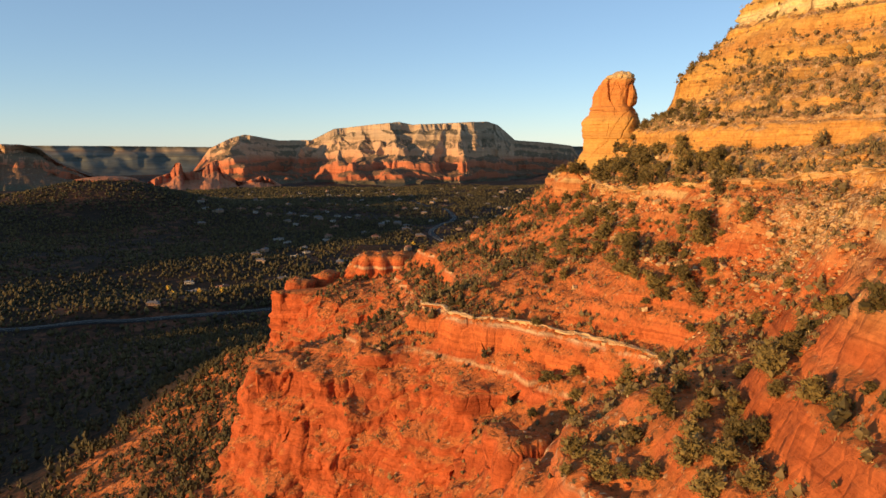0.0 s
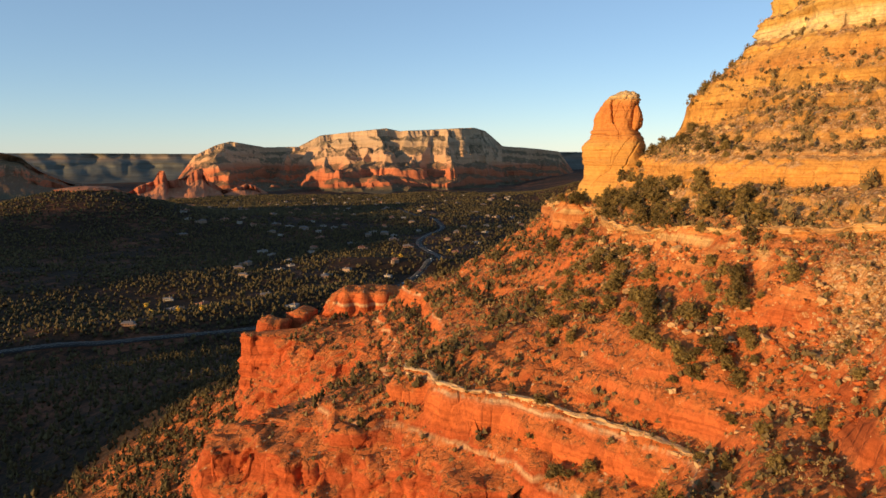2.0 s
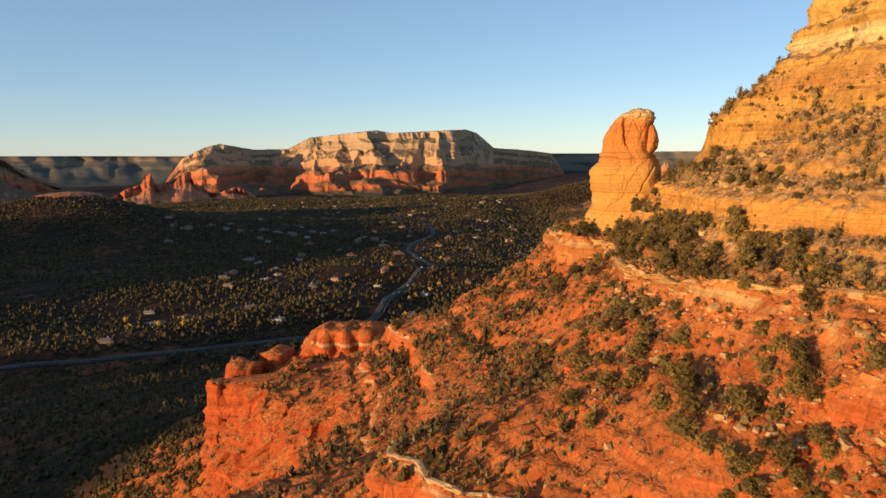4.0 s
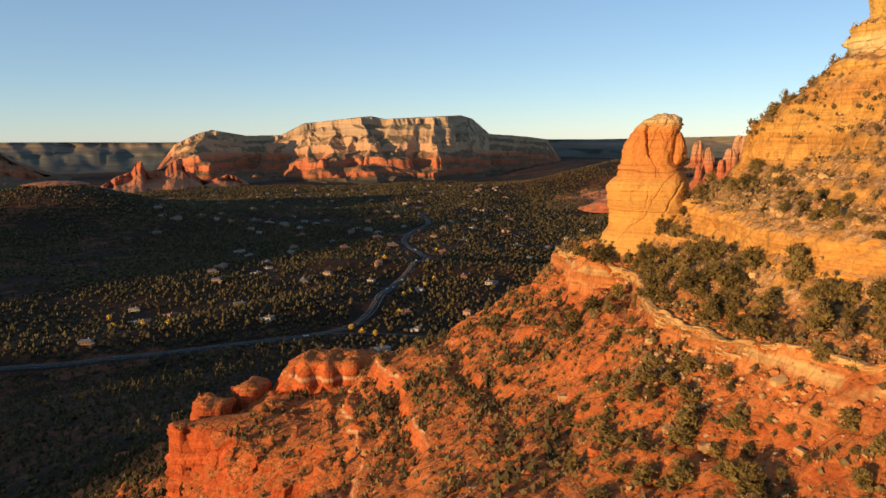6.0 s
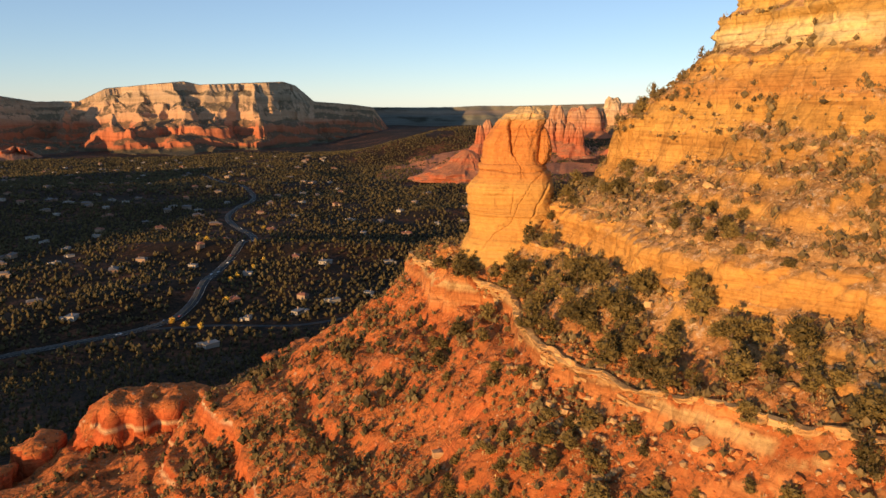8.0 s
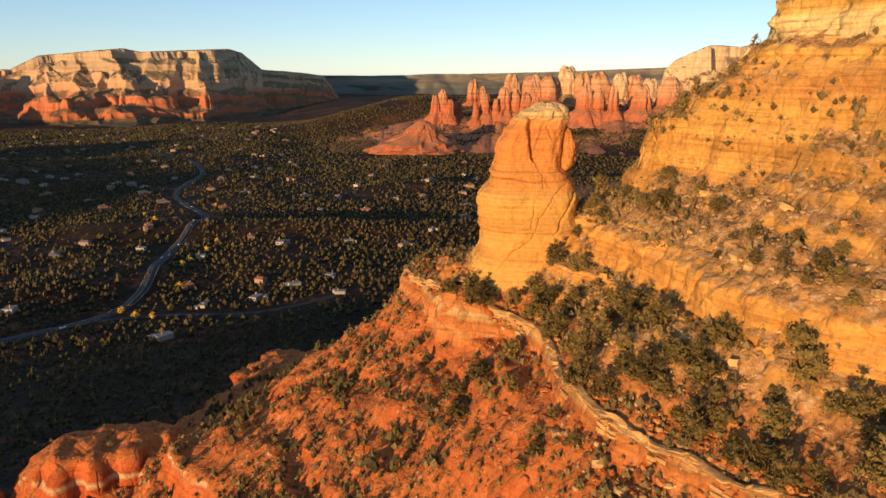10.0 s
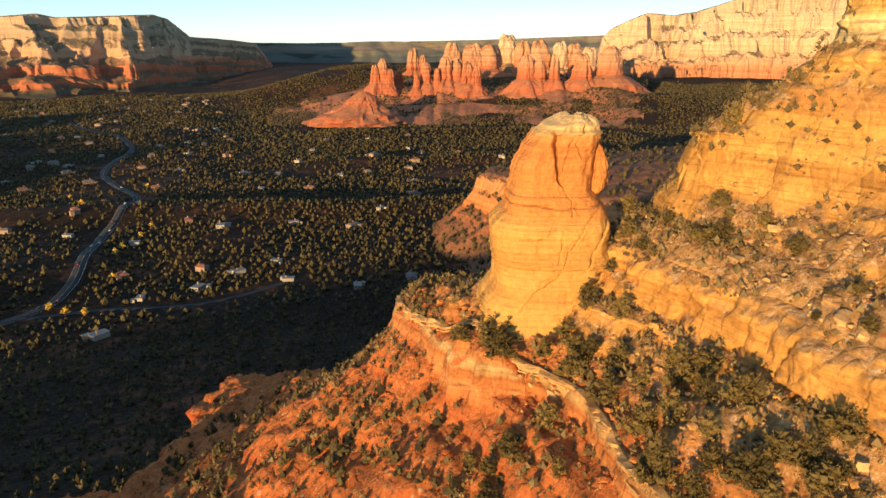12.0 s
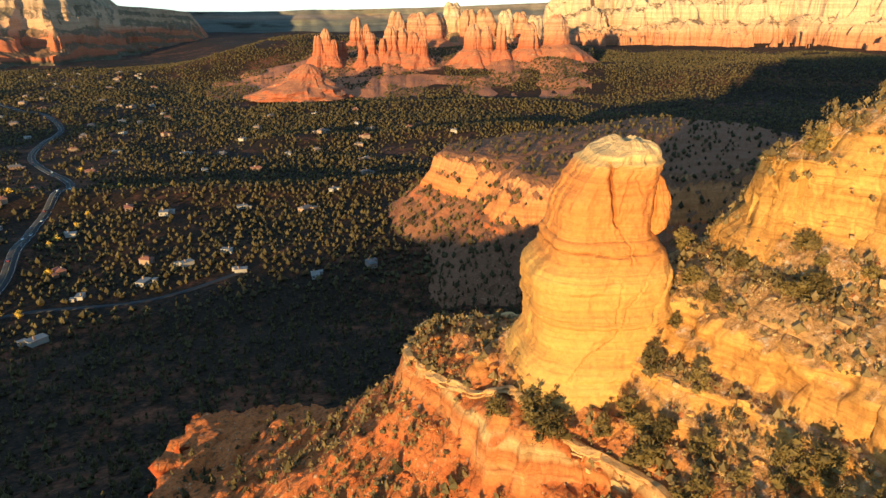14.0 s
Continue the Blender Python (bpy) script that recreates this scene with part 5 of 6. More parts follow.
def juniper(name, seed, tall, wide, leaf, bare=0.0):
    """One tree about 1 m wide per unit: trunk with limbs, and a crown of many leaf clumps and sprays."""
    g = random.Random(seed)
    top = new(name)
    bm = bmesh.new()
    lean = (g.uniform(-0.2, 0.2), g.uniform(-0.2, 0.2))
    crown_pts = []
    base, mid = (0, 0, -0.3), (lean[0], lean[1], tall * 0.3)
    stem = limb(bm, base, mid, 0.17, 0.12, 7)
    head = (lean[0] * 2, lean[1] * 2, tall * 0.86)
    stem = limb(bm, mid, head, 0.12, 0.03, 7, stem[1][0])
    for i in range(11):
        a, t = i * 2.4 + g.uniform(-0.4, 0.4), g.uniform(0.0, 0.8)
        z0 = tall * (0.04 + 0.7 * t)
        r = wide * (1.0 - 0.62 * t) * g.uniform(0.7, 1.05)
        e = (lean[0] + r * math.cos(a), lean[1] + r * math.sin(a), z0 + tall * 0.14)
        limb(bm, (lean[0] * (z0 / tall) * 2, lean[1] * (z0 / tall) * 2, z0), e, 0.06, 0.02, 5, stem[1][i % 7])
        crown_pts += [(e, 1.0), (tuple(0.6 * e[k] + 0.4 * (lean[0], lean[1], z0)[k] for k in range(3)), 0.8)]
    crown_pts += [(head, 0.8), ((lean[0], lean[1], tall * 0.6), 1.2), ((lean[0], lean[1], tall * 0.4), 1.3), ((0, 0, tall * 0.16), 1.3)]
    part("trunk", bm, bark_mat, top)
    vs, fs, n = [], [], 0
    npr = np.random.default_rng(seed)
    for (px, py, pz), k in crown_pts:
        if g.random() < bare:
            continue
        r = wide * 0.25 * k * g.uniform(0.7, 1.2)
        v = ICO_V * (1 + 0.5 * npr.uniform(-1, 1, (12, 1))) * np.array((r, r, r * 0.75))
        vs.append(v + np.array((px, py, pz)) + npr.uniform(-0.12, 0.12, 3) * wide)
        fs.append(ICO_F + n)
        n += 12
        m = 40
        d = npr.normal(0, 1, (m, 3))
        d *= (npr.uniform(0.55, 1.0, (m, 1)) ** 0.6) / np.linalg.norm(d, axis=1)[:, None]
        c = np.array((px, py, pz)) + d * np.array((0.44, 0.44, 0.34)) * wide * k
        t = npr.normal(0, 1, (m, 3, 3)) * wide * 0.056          # sprays of leaves that break the outline
        t[:, 2] += d * wide * 0.13
        t[:, 2, 2] += wide * 0.06
        vs.append((c[:, None] + t).reshape(-1, 3))
        fs.append(np.arange(n, n + 3 * m).reshape(-1, 3))
        n += 3 * m
    crown = solid("crown", np.vstack(vs), np.vstack(fs), leaf, False)
    crown.parent = top
    return top


def tufts(name, x, y, z, height, width, blades, mat, rng, upright, label, category):
    """Many small plants as one mesh of leaf sprays."""
    n = len(x)
    d = rng.normal(0, 1, (n, blades, 3))
    d[..., 2] = np.abs(d[..., 2])
    d *= rng.uniform(0.45, 1.0, (n, blades, 1)) / np.linalg.norm(d, axis=2)[..., None]
    c = np.stack([x, y, z], -1)[:, None] + d * np.stack([width, width, height], -1)[:, None]
    t = rng.normal(0, 1, (n, blades, 3, 3)) * (0.15 * width)[:, None, None, None]
    t[:, :, 2] += d * (0.22 * width)[:, None, None]
    t[:, :, 2, 2] += (upright * height)[:, None]
    v = (c[:, :, None] + t).reshape(-1, 3)
    return tagged(solid(name, v, np.arange(len(v)).reshape(-1, 3), mat, False), label, category, kind="stuff")


def hill_spots(n, seed, x0, x1, y0, y1):
    g = np.random.default_rng(seed)
    x, y = g.uniform(x0, x1, n), g.uniform(y0, y1, n)
    z = hill_z(x, y)
    sl = np.hypot(hill_z(x + 0.8, y) - z, hill_z(x, y + 0.8) - z) / 0.8
    return x, y, z, sl, g


# where trees like to stand: benches above the ledges, gullies, the foot of the cliff
x, y, z, sl, g = hill_spots(24000, 21, -126, 148, 16, 348)
cl = fbm(x * 0.045, y * 0.045, 0, 3, 501)
want = 0.75 * belt(z, 147.4, 147.9, 152, 158) * (0.15 + 0.85 * smooth(148, 170, y)) * (1 - smooth(236, 250, y)) + 0.35 * belt(z, 163, 164, 169, 173) + 0.35 * belt(z, 181, 182, 184, 188)
want = want + (0.2 + 0.25 * smooth(-0.3, 0.4, cl)) * belt(z, 112, 115, 141, 145) + 0.45 * belt(z, 68, 76, 82, 86) + 0.2 * belt(z, 106, 107, 111, 114)
want = want + 0.3 * belt(z, 155, 158, 195, 200) * smooth(-0.3, 0.3, cl) + 1.1 * (1 - smooth(66, 78, z)) * smooth(-0.8, 0.0, cl)
want = want * (1 - 0.6 * smooth(184, 188, z)) * (1 - 0.6 * belt(z, 155, 157, 162, 163.5)) * (0.45 + 0.9 * smooth(-0.35, 0.25, cl)) * (1 - smooth(1.1, 1.7, sl)) * (np.hypot(x - 57.5, y - 238.5) > 10.5)
for cx, cy, rx, ry, _, _ in DOMES:
    want = want * (np.hypot((x - cx) / rx, (y - cy) / ry) > 1.15)
keep = (g.uniform(0, 1, len(x)) < want * 0.9)
x, y, z = x[keep], y[keep], z[keep]
order = np.arange(len(x))
chosen = []
taken = np.zeros((0, 2))
for i in order:                                        # no two trunks closer than a crown
    if len(taken) == 0 or np.min(np.hypot(taken[:, 0] - x[i], taken[:, 1] - y[i])) > (2.3 if z[i] > 147 else 1.7):
        chosen.append(i)
        taken = np.vstack([taken, (x[i], y[i])])
chosen = np.array(chosen)
tx, ty, tz = x[chosen], y[chosen], z[chosen]
size = np.where((tz > 147.4) & (tz < 158), g.uniform(0.65, 1.3, len(tx)), 0.38 + 0.62 * g.uniform(0, 1, len(tx)) ** 1.3) * np.where(tz < 84, 1.25, 1.0)
along = np.clip((ty - 78) / (222 - 78), 0, 1)         # the stretch of slope beside the flight
rank = np.where(tz > 100, np.hypot(tx - (30 + 26 * along), ty - (78 + 144 * along)), 1e6)
near = np.argsort(rank)[:300]
far = np.setdiff1d(np.arange(len(tx)), near)
KINDS = [juniper("juniper", 1, 3.9, 1.7, juniper_mat), juniper("juniper", 2, 3.2, 1.9, juniper_mat), juniper("pinyon_pine", 3, 5.0, 1.6, juniper_mat),
         juniper("juniper", 4, 3.5, 1.6, juniper_mat), juniper("juniper", 5, 2.8, 1.7, juniper_mat), juniper("dead_juniper", 6, 2.6, 1.2, shrub_mat, 0.8)]
WORDS = ["bushy dark green juniper on the sandstone slope", "broad low juniper on a rocky ledge", "taller dark pinyon pine on the bench above the ledge",
         "rounded green juniper on the sandstone slope", "small dense juniper among rubble", "half-dead grey juniper with few leaves"]
CATS = ["juniper", "juniper", "pine", "juniper", "juniper", "juniper"]
used = set()
for c, i in enumerate(near):
    k = 5 if c % 17 == 16 else ((2 if c % 3 == 0 else c % 5) if 147.4 < tz[i] < 158 else (0, 1, 3, 4)[c % 4])
    m = pose(tx[i], ty[i], tz[i] - 0.1, g.uniform(-5, 5), g.uniform(-5, 5), g.uniform(0, 360))
    s = float(size[i])
    if k in used:
        ob = copy_thing(KINDS[k], m)
    else:
        ob = KINDS[k]
        used.add(k)
    ob.matrix_basis = m @ Matrix.Diagonal((s, s, s * g.uniform(0.85, 1.15), 1))
    tagged(ob, WORDS[k], CATS[k], "junipers and pines of the hill")
for pick, spr, core in ((tz[far] > 140, 110, 0.6), (tz[far] <= 140, 34, 0.85)):
    f = far[pick]
    tree_stand("hillside_woodland", tx[f], ty[f], tz[f] - 0.3, size[f] * 3.6, 3, forest_mat if spr < 50 else shrub_mat, g, 0.42, "scattered junipers on the talus and slopes of the hill", "trees", spr, True, core)

# shrubs and dry grass
def warp_at(x, y):
    b = hill_base(x, y)
    cliff = smooth(76, 86, b) * (1 - smooth(108, 114, b)) + 0.35 * smooth(189, 192, b)
    soft = 1 - 0.6 * smooth(140, 146, b) * (1 - smooth(148, 153, b))
    return (soft * 2.4 * fbm(x * 0.05, y * 0.05, 0, 3, 21) + (0.2 + 1.3 * cliff) * ridged(x * 0.13, y * 0.13, 0, 3, 31),
            soft * 2.4 * fbm(x * 0.05, y * 0.05, 7, 3, 22) + (0.2 + 1.3 * cliff) * ridged(x * 0.13, y * 0.13, 5, 3, 32))


def rim_places(top, n, seed):
    """Places on the edge of a ledge and just above it."""
    q = np.random.default_rng(seed)
    c = [p for zc, p in LAYERS if zc == top][0]
    s = np.concatenate([[0], np.cumsum(np.hypot(*np.diff(c, axis=0).T))])
    inside = (c[:, 1] > 100) & (c[:, 1] < 270) & (c[:, 0] < 90)
    at = q.uniform(s[inside].min(), s[inside].max(), n)
    ax, ay = np.interp(at, s, c[:, 0]), np.interp(at, s, c[:, 1])
    tx_, ty_ = np.interp(at + 0.5, s, c[:, 0]) - ax, np.interp(at + 0.5, s, c[:, 1]) - ay
    k = (0.2 + 4.5 * q.uniform(0, 1, n) ** 1.5) / np.maximum(np.hypot(tx_, ty_), 1e-6)
    ax, ay = ax + ty_ * k, ay - tx_ * k
    px, py = ax.copy(), ay.copy()
    for _ in range(4):
        wx_, wy_ = warp_at(px, py)
        px, py = ax - wx_, ay - wy_
    return px, py


x, y, z, sl, g = hill_spots(90000, 33, -110, 130, 16, 290)
cl = fbm(x * 0.07, y * 0.07, 0, 3, 502)
bare = np.ones(len(x))
for cx, cy, rx, ry, _, _ in DOMES:
    bare = bare * np.where(np.hypot((x - cx) / rx, (y - cy) / ry) > 1.1, 1.0, 0.12)
keep = (g.uniform(0, 1, len(x)) < bare * (0.16 + 0.75 * smooth(-0.35, 0.45, cl)) * (1 - smooth(1.1, 1.9, sl * (1 - 0.5 * smooth(155, 165, z) - 0.2 * smooth(174, 182, z)))) * (0.35 + 0.4 * smooth(100, 120, z) + 0.35 * smooth(147, 150, z) + 1.0 * belt(z, 162, 166, 190, 196))) & (np.hypot(x - 57.5, y - 238.5) > 10)
rx, ry = rim_places(147.6, 1000, 77)
steep = (g.uniform(0, 1, len(x)) < 0.55 * belt(z, 163, 167, 190, 196) * smooth(-0.2, 0.3, cl)) & ~keep & (sl < 3.5)
rx, ry = np.concatenate([rx, x[steep]]), np.concatenate([ry, y[steep]])
sx, sy, sz = np.concatenate([rx, x[keep][:27000]]), np.concatenate([ry, y[keep][:27000]]), np.concatenate([hill_z(rx, ry), z[keep][:27000]])
half = g.uniform(0, 1, len(sx)) < 0.66
k = int(half.sum())
hh = 0.45 + 1.6 * g.uniform(0, 1, k) ** 1.7
tree_stand("shrubs", sx[half], sy[half], sz[half] - 0.12, hh, 1, shrub_mat, g, 0.52, "low grey-green scrub on the sandstone slopes", "shrubs", 14, True, 0.6)
k = int((~half).sum())
hh = g.uniform(0.3, 0.75, k)
tufts("dry_grass", sx[~half], sy[~half], sz[~half] - 0.06, hh, hh * 0.8, 10, drygrass_mat, g, 0.4, "pale dry grass tufts on the slopes", "grass")


# ---- boulders and rubble ----
def stone_mesh(seed, mat):
    g = np.random.default_rng(seed)
    bm = bmesh.new()
    bmesh.ops.create_cube(bm, size=1.0)
    bmesh.ops.subdivide_edges(bm, edges=bm.edges[:], cuts=1, use_grid_fill=True)
    for v in bm.verts:
        p = np.array(v.co)
        n = p / max(np.linalg.norm(p), 1e-6)
        q = 0.62 * p + 0.38 * n * 0.6 + g.normal(0, 0.06, 3)
        v.co = Vector(q * np.array((1.0, 0.8, 0.62)))
    me = bpy.data.meshes.new("boulder")
    bm.to_mesh(me)
    bm.free()
    me.materials.append(mat)
    return me


pale_stone_mat = rock_material("pale_boulder_sandstone", [(0, (0.42, 0.23, 0.12)), (0.5, (0.48, 0.29, 0.14)), (0.7, (0.50, 0.31, 0.13)), (1, (0.48, 0.29, 0.12))], 60, 200, warp=2, band=0.8, grain=0.5, bump=0.5)
STONES = [stone_mesh(40 + i, pale_stone_mat if i < 4 else rock_hill_mat) for i in range(7)]
x, y, z, sl, g = hill_spots(5000, 44, 8, 110, 60, 262)
talus = np.exp(-((x - 52) / 12) ** 2 - ((y - 125) / 22) ** 2) + 0.8 * np.exp(-((x - 42) / 9) ** 2 - ((y - 178) / 16) ** 2) + 0.5 * np.exp(-((x - 62) / 10) ** 2 - ((y - 195) / 30) ** 2) + 0.06
keep = (g.uniform(0, 1, len(x)) < talus * 0.5) & (sl < 1.3)
x, y, z = x[keep][:280], y[keep][:280], z[keep][:280]
for i in range(len(x)):
    big = 0.45 + 1.5 * g.uniform(0, 1) ** 3
    ob = new("boulder", STONES[int(g.integers(0, 5))])
    ob.matrix_basis = pose(x[i], y[i], z[i] + 0.1 * big, g.uniform(-25, 25), g.uniform(-25, 25), g.uniform(0, 360)) @ Matrix.Diagonal((big * 1.2, big, big, 1))
    tagged(ob, "pale sandstone boulder lying on the rubble slope", "boulder", "boulders of the slope")
x, y, z, sl, g = hill_spots(9000, 45, -60, 120, 40, 262)
cl = fbm(x * 0.06, y * 0.06, 0, 3, 503)
keep = (g.uniform(0, 1, len(x)) < 0.05 + 0.6 * smooth(0.0, 0.5, cl)) & (sl < 1.5) & (z > 100)
rx, ry = rim_places(147.6, 500, 78)
rx, ry = np.concatenate([rx, g.normal(62, 10, 900), g.normal(47, 5, 300)]), np.concatenate([ry, g.normal(116, 18, 900), g.normal(172, 11, 300)])
x, y, z = np.concatenate([rx, x[keep][:2900]]), np.concatenate([ry, y[keep][:2900]]), np.concatenate([hill_z(rx, ry), z[keep][:2900]])
tree_stand("rubble", x, y, z - 0.1, 0.22 + 0.7 * g.uniform(0, 1, len(x)) ** 3, 1, rock_hill_mat, g, 0.85, "loose sandstone rubble on the slopes", "rubble")


g = np.random.default_rng(46)
x = np.concatenate([g.normal(64, 9, 900), g.normal(46, 5, 260), g.normal(70, 9, 700), g.normal(78, 9, 500)])
y = np.concatenate([g.normal(116, 17, 900), g.normal(172, 11, 260), g.normal(196, 16, 700), g.normal(165, 16, 500)])
z = hill_z(x, y)
ok = (z > 112) & (z < 192) & (np.hypot(x - SPIRE[0], y - SPIRE[1]) > 10)
x, y, z = x[ok], y[ok], z[ok]
tree_stand("pale_rubble", x, y, z - 0.08, (0.2 + 0.6 * g.uniform(0, 1, len(x)) ** 3) * np.where(z > 148, 0.75, 1.0), 1, pale_stone_mat, g, 0.8, "pale sandstone rubble fans on the slopes", "rubble")


# ---- jointed blocks of the two pale ledges ----
def block_mesh(seed):
    g = np.random.default_rng(seed)
    bm = bmesh.new()
    bmesh.ops.create_cube(bm, size=1.0)
    bmesh.ops.subdivide_edges(bm, edges=bm.edges[:], cuts=1, use_grid_fill=True)
    for v in bm.verts:
        corner = sum(abs(c) > 0.4 for c in v.co)
        v.co *= (1.0, 1.0, 0.97, 0.93)[corner]
        v.co += Vector(g.normal(0, 0.03, 3))
    me = bpy.data.meshes.new("ledge_block")
    bm.to_mesh(me)
    bm.free()
    me.materials.append(ledge_mat)
    return me


BLOCKS = [block_mesh(60 + i) for i in range(8)]


def ledge_blocks(top, y0, y1, courses, seed, gap, long, high):
    g = random.Random(seed)
    c = [p for z, p in LAYERS if z == top][0]
    seg = np.hypot(*np.diff(c, axis=0).T)
    s = np.concatenate([[0], np.cumsum(seg)])
    at = 0.0
    spots = []
    while at < s[-1]:
        l = g.uniform(*long)
        at += l + g.uniform(0.02, 0.12)
        px, py = np.interp(at - l / 2, s, c[:, 0]), np.interp(at - l / 2, s, c[:, 1])
        qx, qy = np.interp(at - l / 2 + 0.5, s, c[:, 0]), np.interp(at - l / 2 + 0.5, s, c[:, 1])
        if y0 < py < y1 and px < 90:
            spots.append((px, py, math.degrees(math.atan2(qy - py, qx - px)), l))
    sx, sy = np.array([q[0] for q in spots]), np.array([q[1] for q in spots])
    px, py = sx.copy(), sy.copy()
    for _ in range(4):
        wx, wy = warp_at(px, py)
        px, py = sx - wx, sy - wy
    show = vnoise(np.arange(len(spots)) * 0.35, 0.5, 0, seed)
    for (_, _, turn, l), ax, ay, q in zip(spots, px, py, show):
        if q < gap:
            continue
        nx, ny = -math.sin(radians(turn)), math.cos(radians(turn))
        gx, gy = ax - nx * 0.1, ay - ny * 0.1
        zt = float(hill_z(np.array([gx]), np.array([gy]))[0]) + g.uniform(-0.25, 0.2)
        for k in range(courses):
            h = g.uniform(*high)
            out = -0.4 - 0.1 * k + g.uniform(-0.2, 0.15)
            ob = new("ledge_block", BLOCKS[g.randrange(8)])
            ob.matrix_basis = pose(ax + nx * out, ay + ny * out, zt - h / 2, g.uniform(-5, 5), g.uniform(-5, 5), turn + g.uniform(-7, 7)) @ Matrix.Diagonal((l * g.uniform(0.98, 1.15), g.uniform(1.0, 2.2), h, 1))
            ob.parent = hill
            zt -= h + g.uniform(0, 0.3)


def ledge_course(top, y0, y1, high, seed, label):
    """The bare lip of a pale bed: a low jointed wall along the rim of a layer."""
    c = [p for z, p in LAYERS if z == top][0]
    s = np.concatenate([[0], np.cumsum(np.hypot(*np.diff(c, axis=0).T))])
    inside = (c[:, 1] > y0) & (c[:, 1] < y1) & (c[:, 0] < 90)
    at = np.arange(s[inside].min(), s[inside].max(), 0.4)
    ax, ay = np.interp(at, s, c[:, 0]), np.interp(at, s, c[:, 1])
    px, py = ax.copy(), ay.copy()
    for _ in range(5):
        wx, wy = warp_at(px, py)
        px, py = ax - wx, ay - wy
    pad = lambda v, k: np.mean([np.pad(v, k, mode="edge")[o:o + len(v)] for o in range(2 * k + 1)], axis=0)
    px, py = pad(px, 4), pad(py, 4)
    d = np.stack([np.gradient(px), np.gradient(py)], 1)
    d /= np.maximum(np.hypot(d[:, 0], d[:, 1]), 1e-6)[:, None]
    nx, ny = pad(-d[:, 1], 5), pad(d[:, 0], 5)
    zt = pad(np.max([hill_z(px - nx * o, py - ny * o) for o in (0.2, 0.7, 1.2)], axis=0), 6) + 0.12
    down = np.concatenate([[0.0, 0.0], np.linspace(0.02, 1.0, 9), [1.1]])
    reach = np.concatenate([[-1.1, -0.15], np.full(9, 0.4), [-1.2]])
    thick = high * (0.8 + 0.35 * vnoise(at * 0.07, 0 * at, 0, seed))
    S, D = np.meshgrid(at, down, indexing="ij")
    face = (reach > 0)[None]
    out = reach[None] + face * (0.42 * blocky(vnoise(S * 0.6, 0 * S, D * 3.4, seed + 1)) + 0.22 * blocky(vnoise(S * 0.1, 0 * S, D * 6.0, seed + 2)) - 0.8 * smooth(0.82, 0.97, 1 - np.abs(vnoise(S * 0.42, 0 * S, D * 0.5, seed + 3))))
    Z = zt[:, None] - D * thick[:, None] - 0.55 * (D == 0) * (reach[None] < -1) + 0.16 * blocky(vnoise(S * 0.6, D * 2, 0, seed + 4))
    v = np.stack([px[:, None] + nx[:, None] * out, py[:, None] + ny[:, None] * out, Z], -1).reshape(-1, 3)
    ob = solid("ledge_course", v, grid_faces(*S.shape), ledge_mat, False)
    ob.parent = hill
    return tagged(ob, label)


ledge_course(147.6, 100, 262, 1.35, 811, "pale jointed sandstone ledge along the slope")
ledge_course(121, 114, 166, 0.6, 821, "thin pale sandstone ledge")
ledge_blocks(147.6, 168, 272, 2, 71, 0.0, (0.6, 2.0), (0.35, 0.7))
ledge_blocks(121, 60, 172, 1, 72, 0.2, (0.6, 1.6), (0.4, 0.7))


# ---- houses of the valley ----
stucco = [plain("tan_stucco", (0.30, 0.20, 0.13), 0.9, 0.12, 0.6), plain("white_stucco", (0.36, 0.31, 0.25), 0.9, 0.1, 0.6), plain("brown_stucco", (0.24, 0.14, 0.09), 0.9, 0.12, 0.6)]
roofs = [plain("clay_tile_roof", (0.26, 0.10, 0.06), 0.85, 0.25, 1.2), plain("pale_gravel_roof", (0.23, 0.205, 0.18), 0.9, 0.15, 0.8), plain("grey_shingle_roof", (0.15, 0.13, 0.12), 0.9, 0.2, 1.2)]
glass_mat, _n, _l, _b = material("window_glass", 0.08, 0.5)
_b.inputs["Base Color"].default_value = (0.03, 0.035, 0.04, 1)
door_mat = plain("wooden_door", (0.20, 0.11, 0.06), 0.6, 0.2, 3)


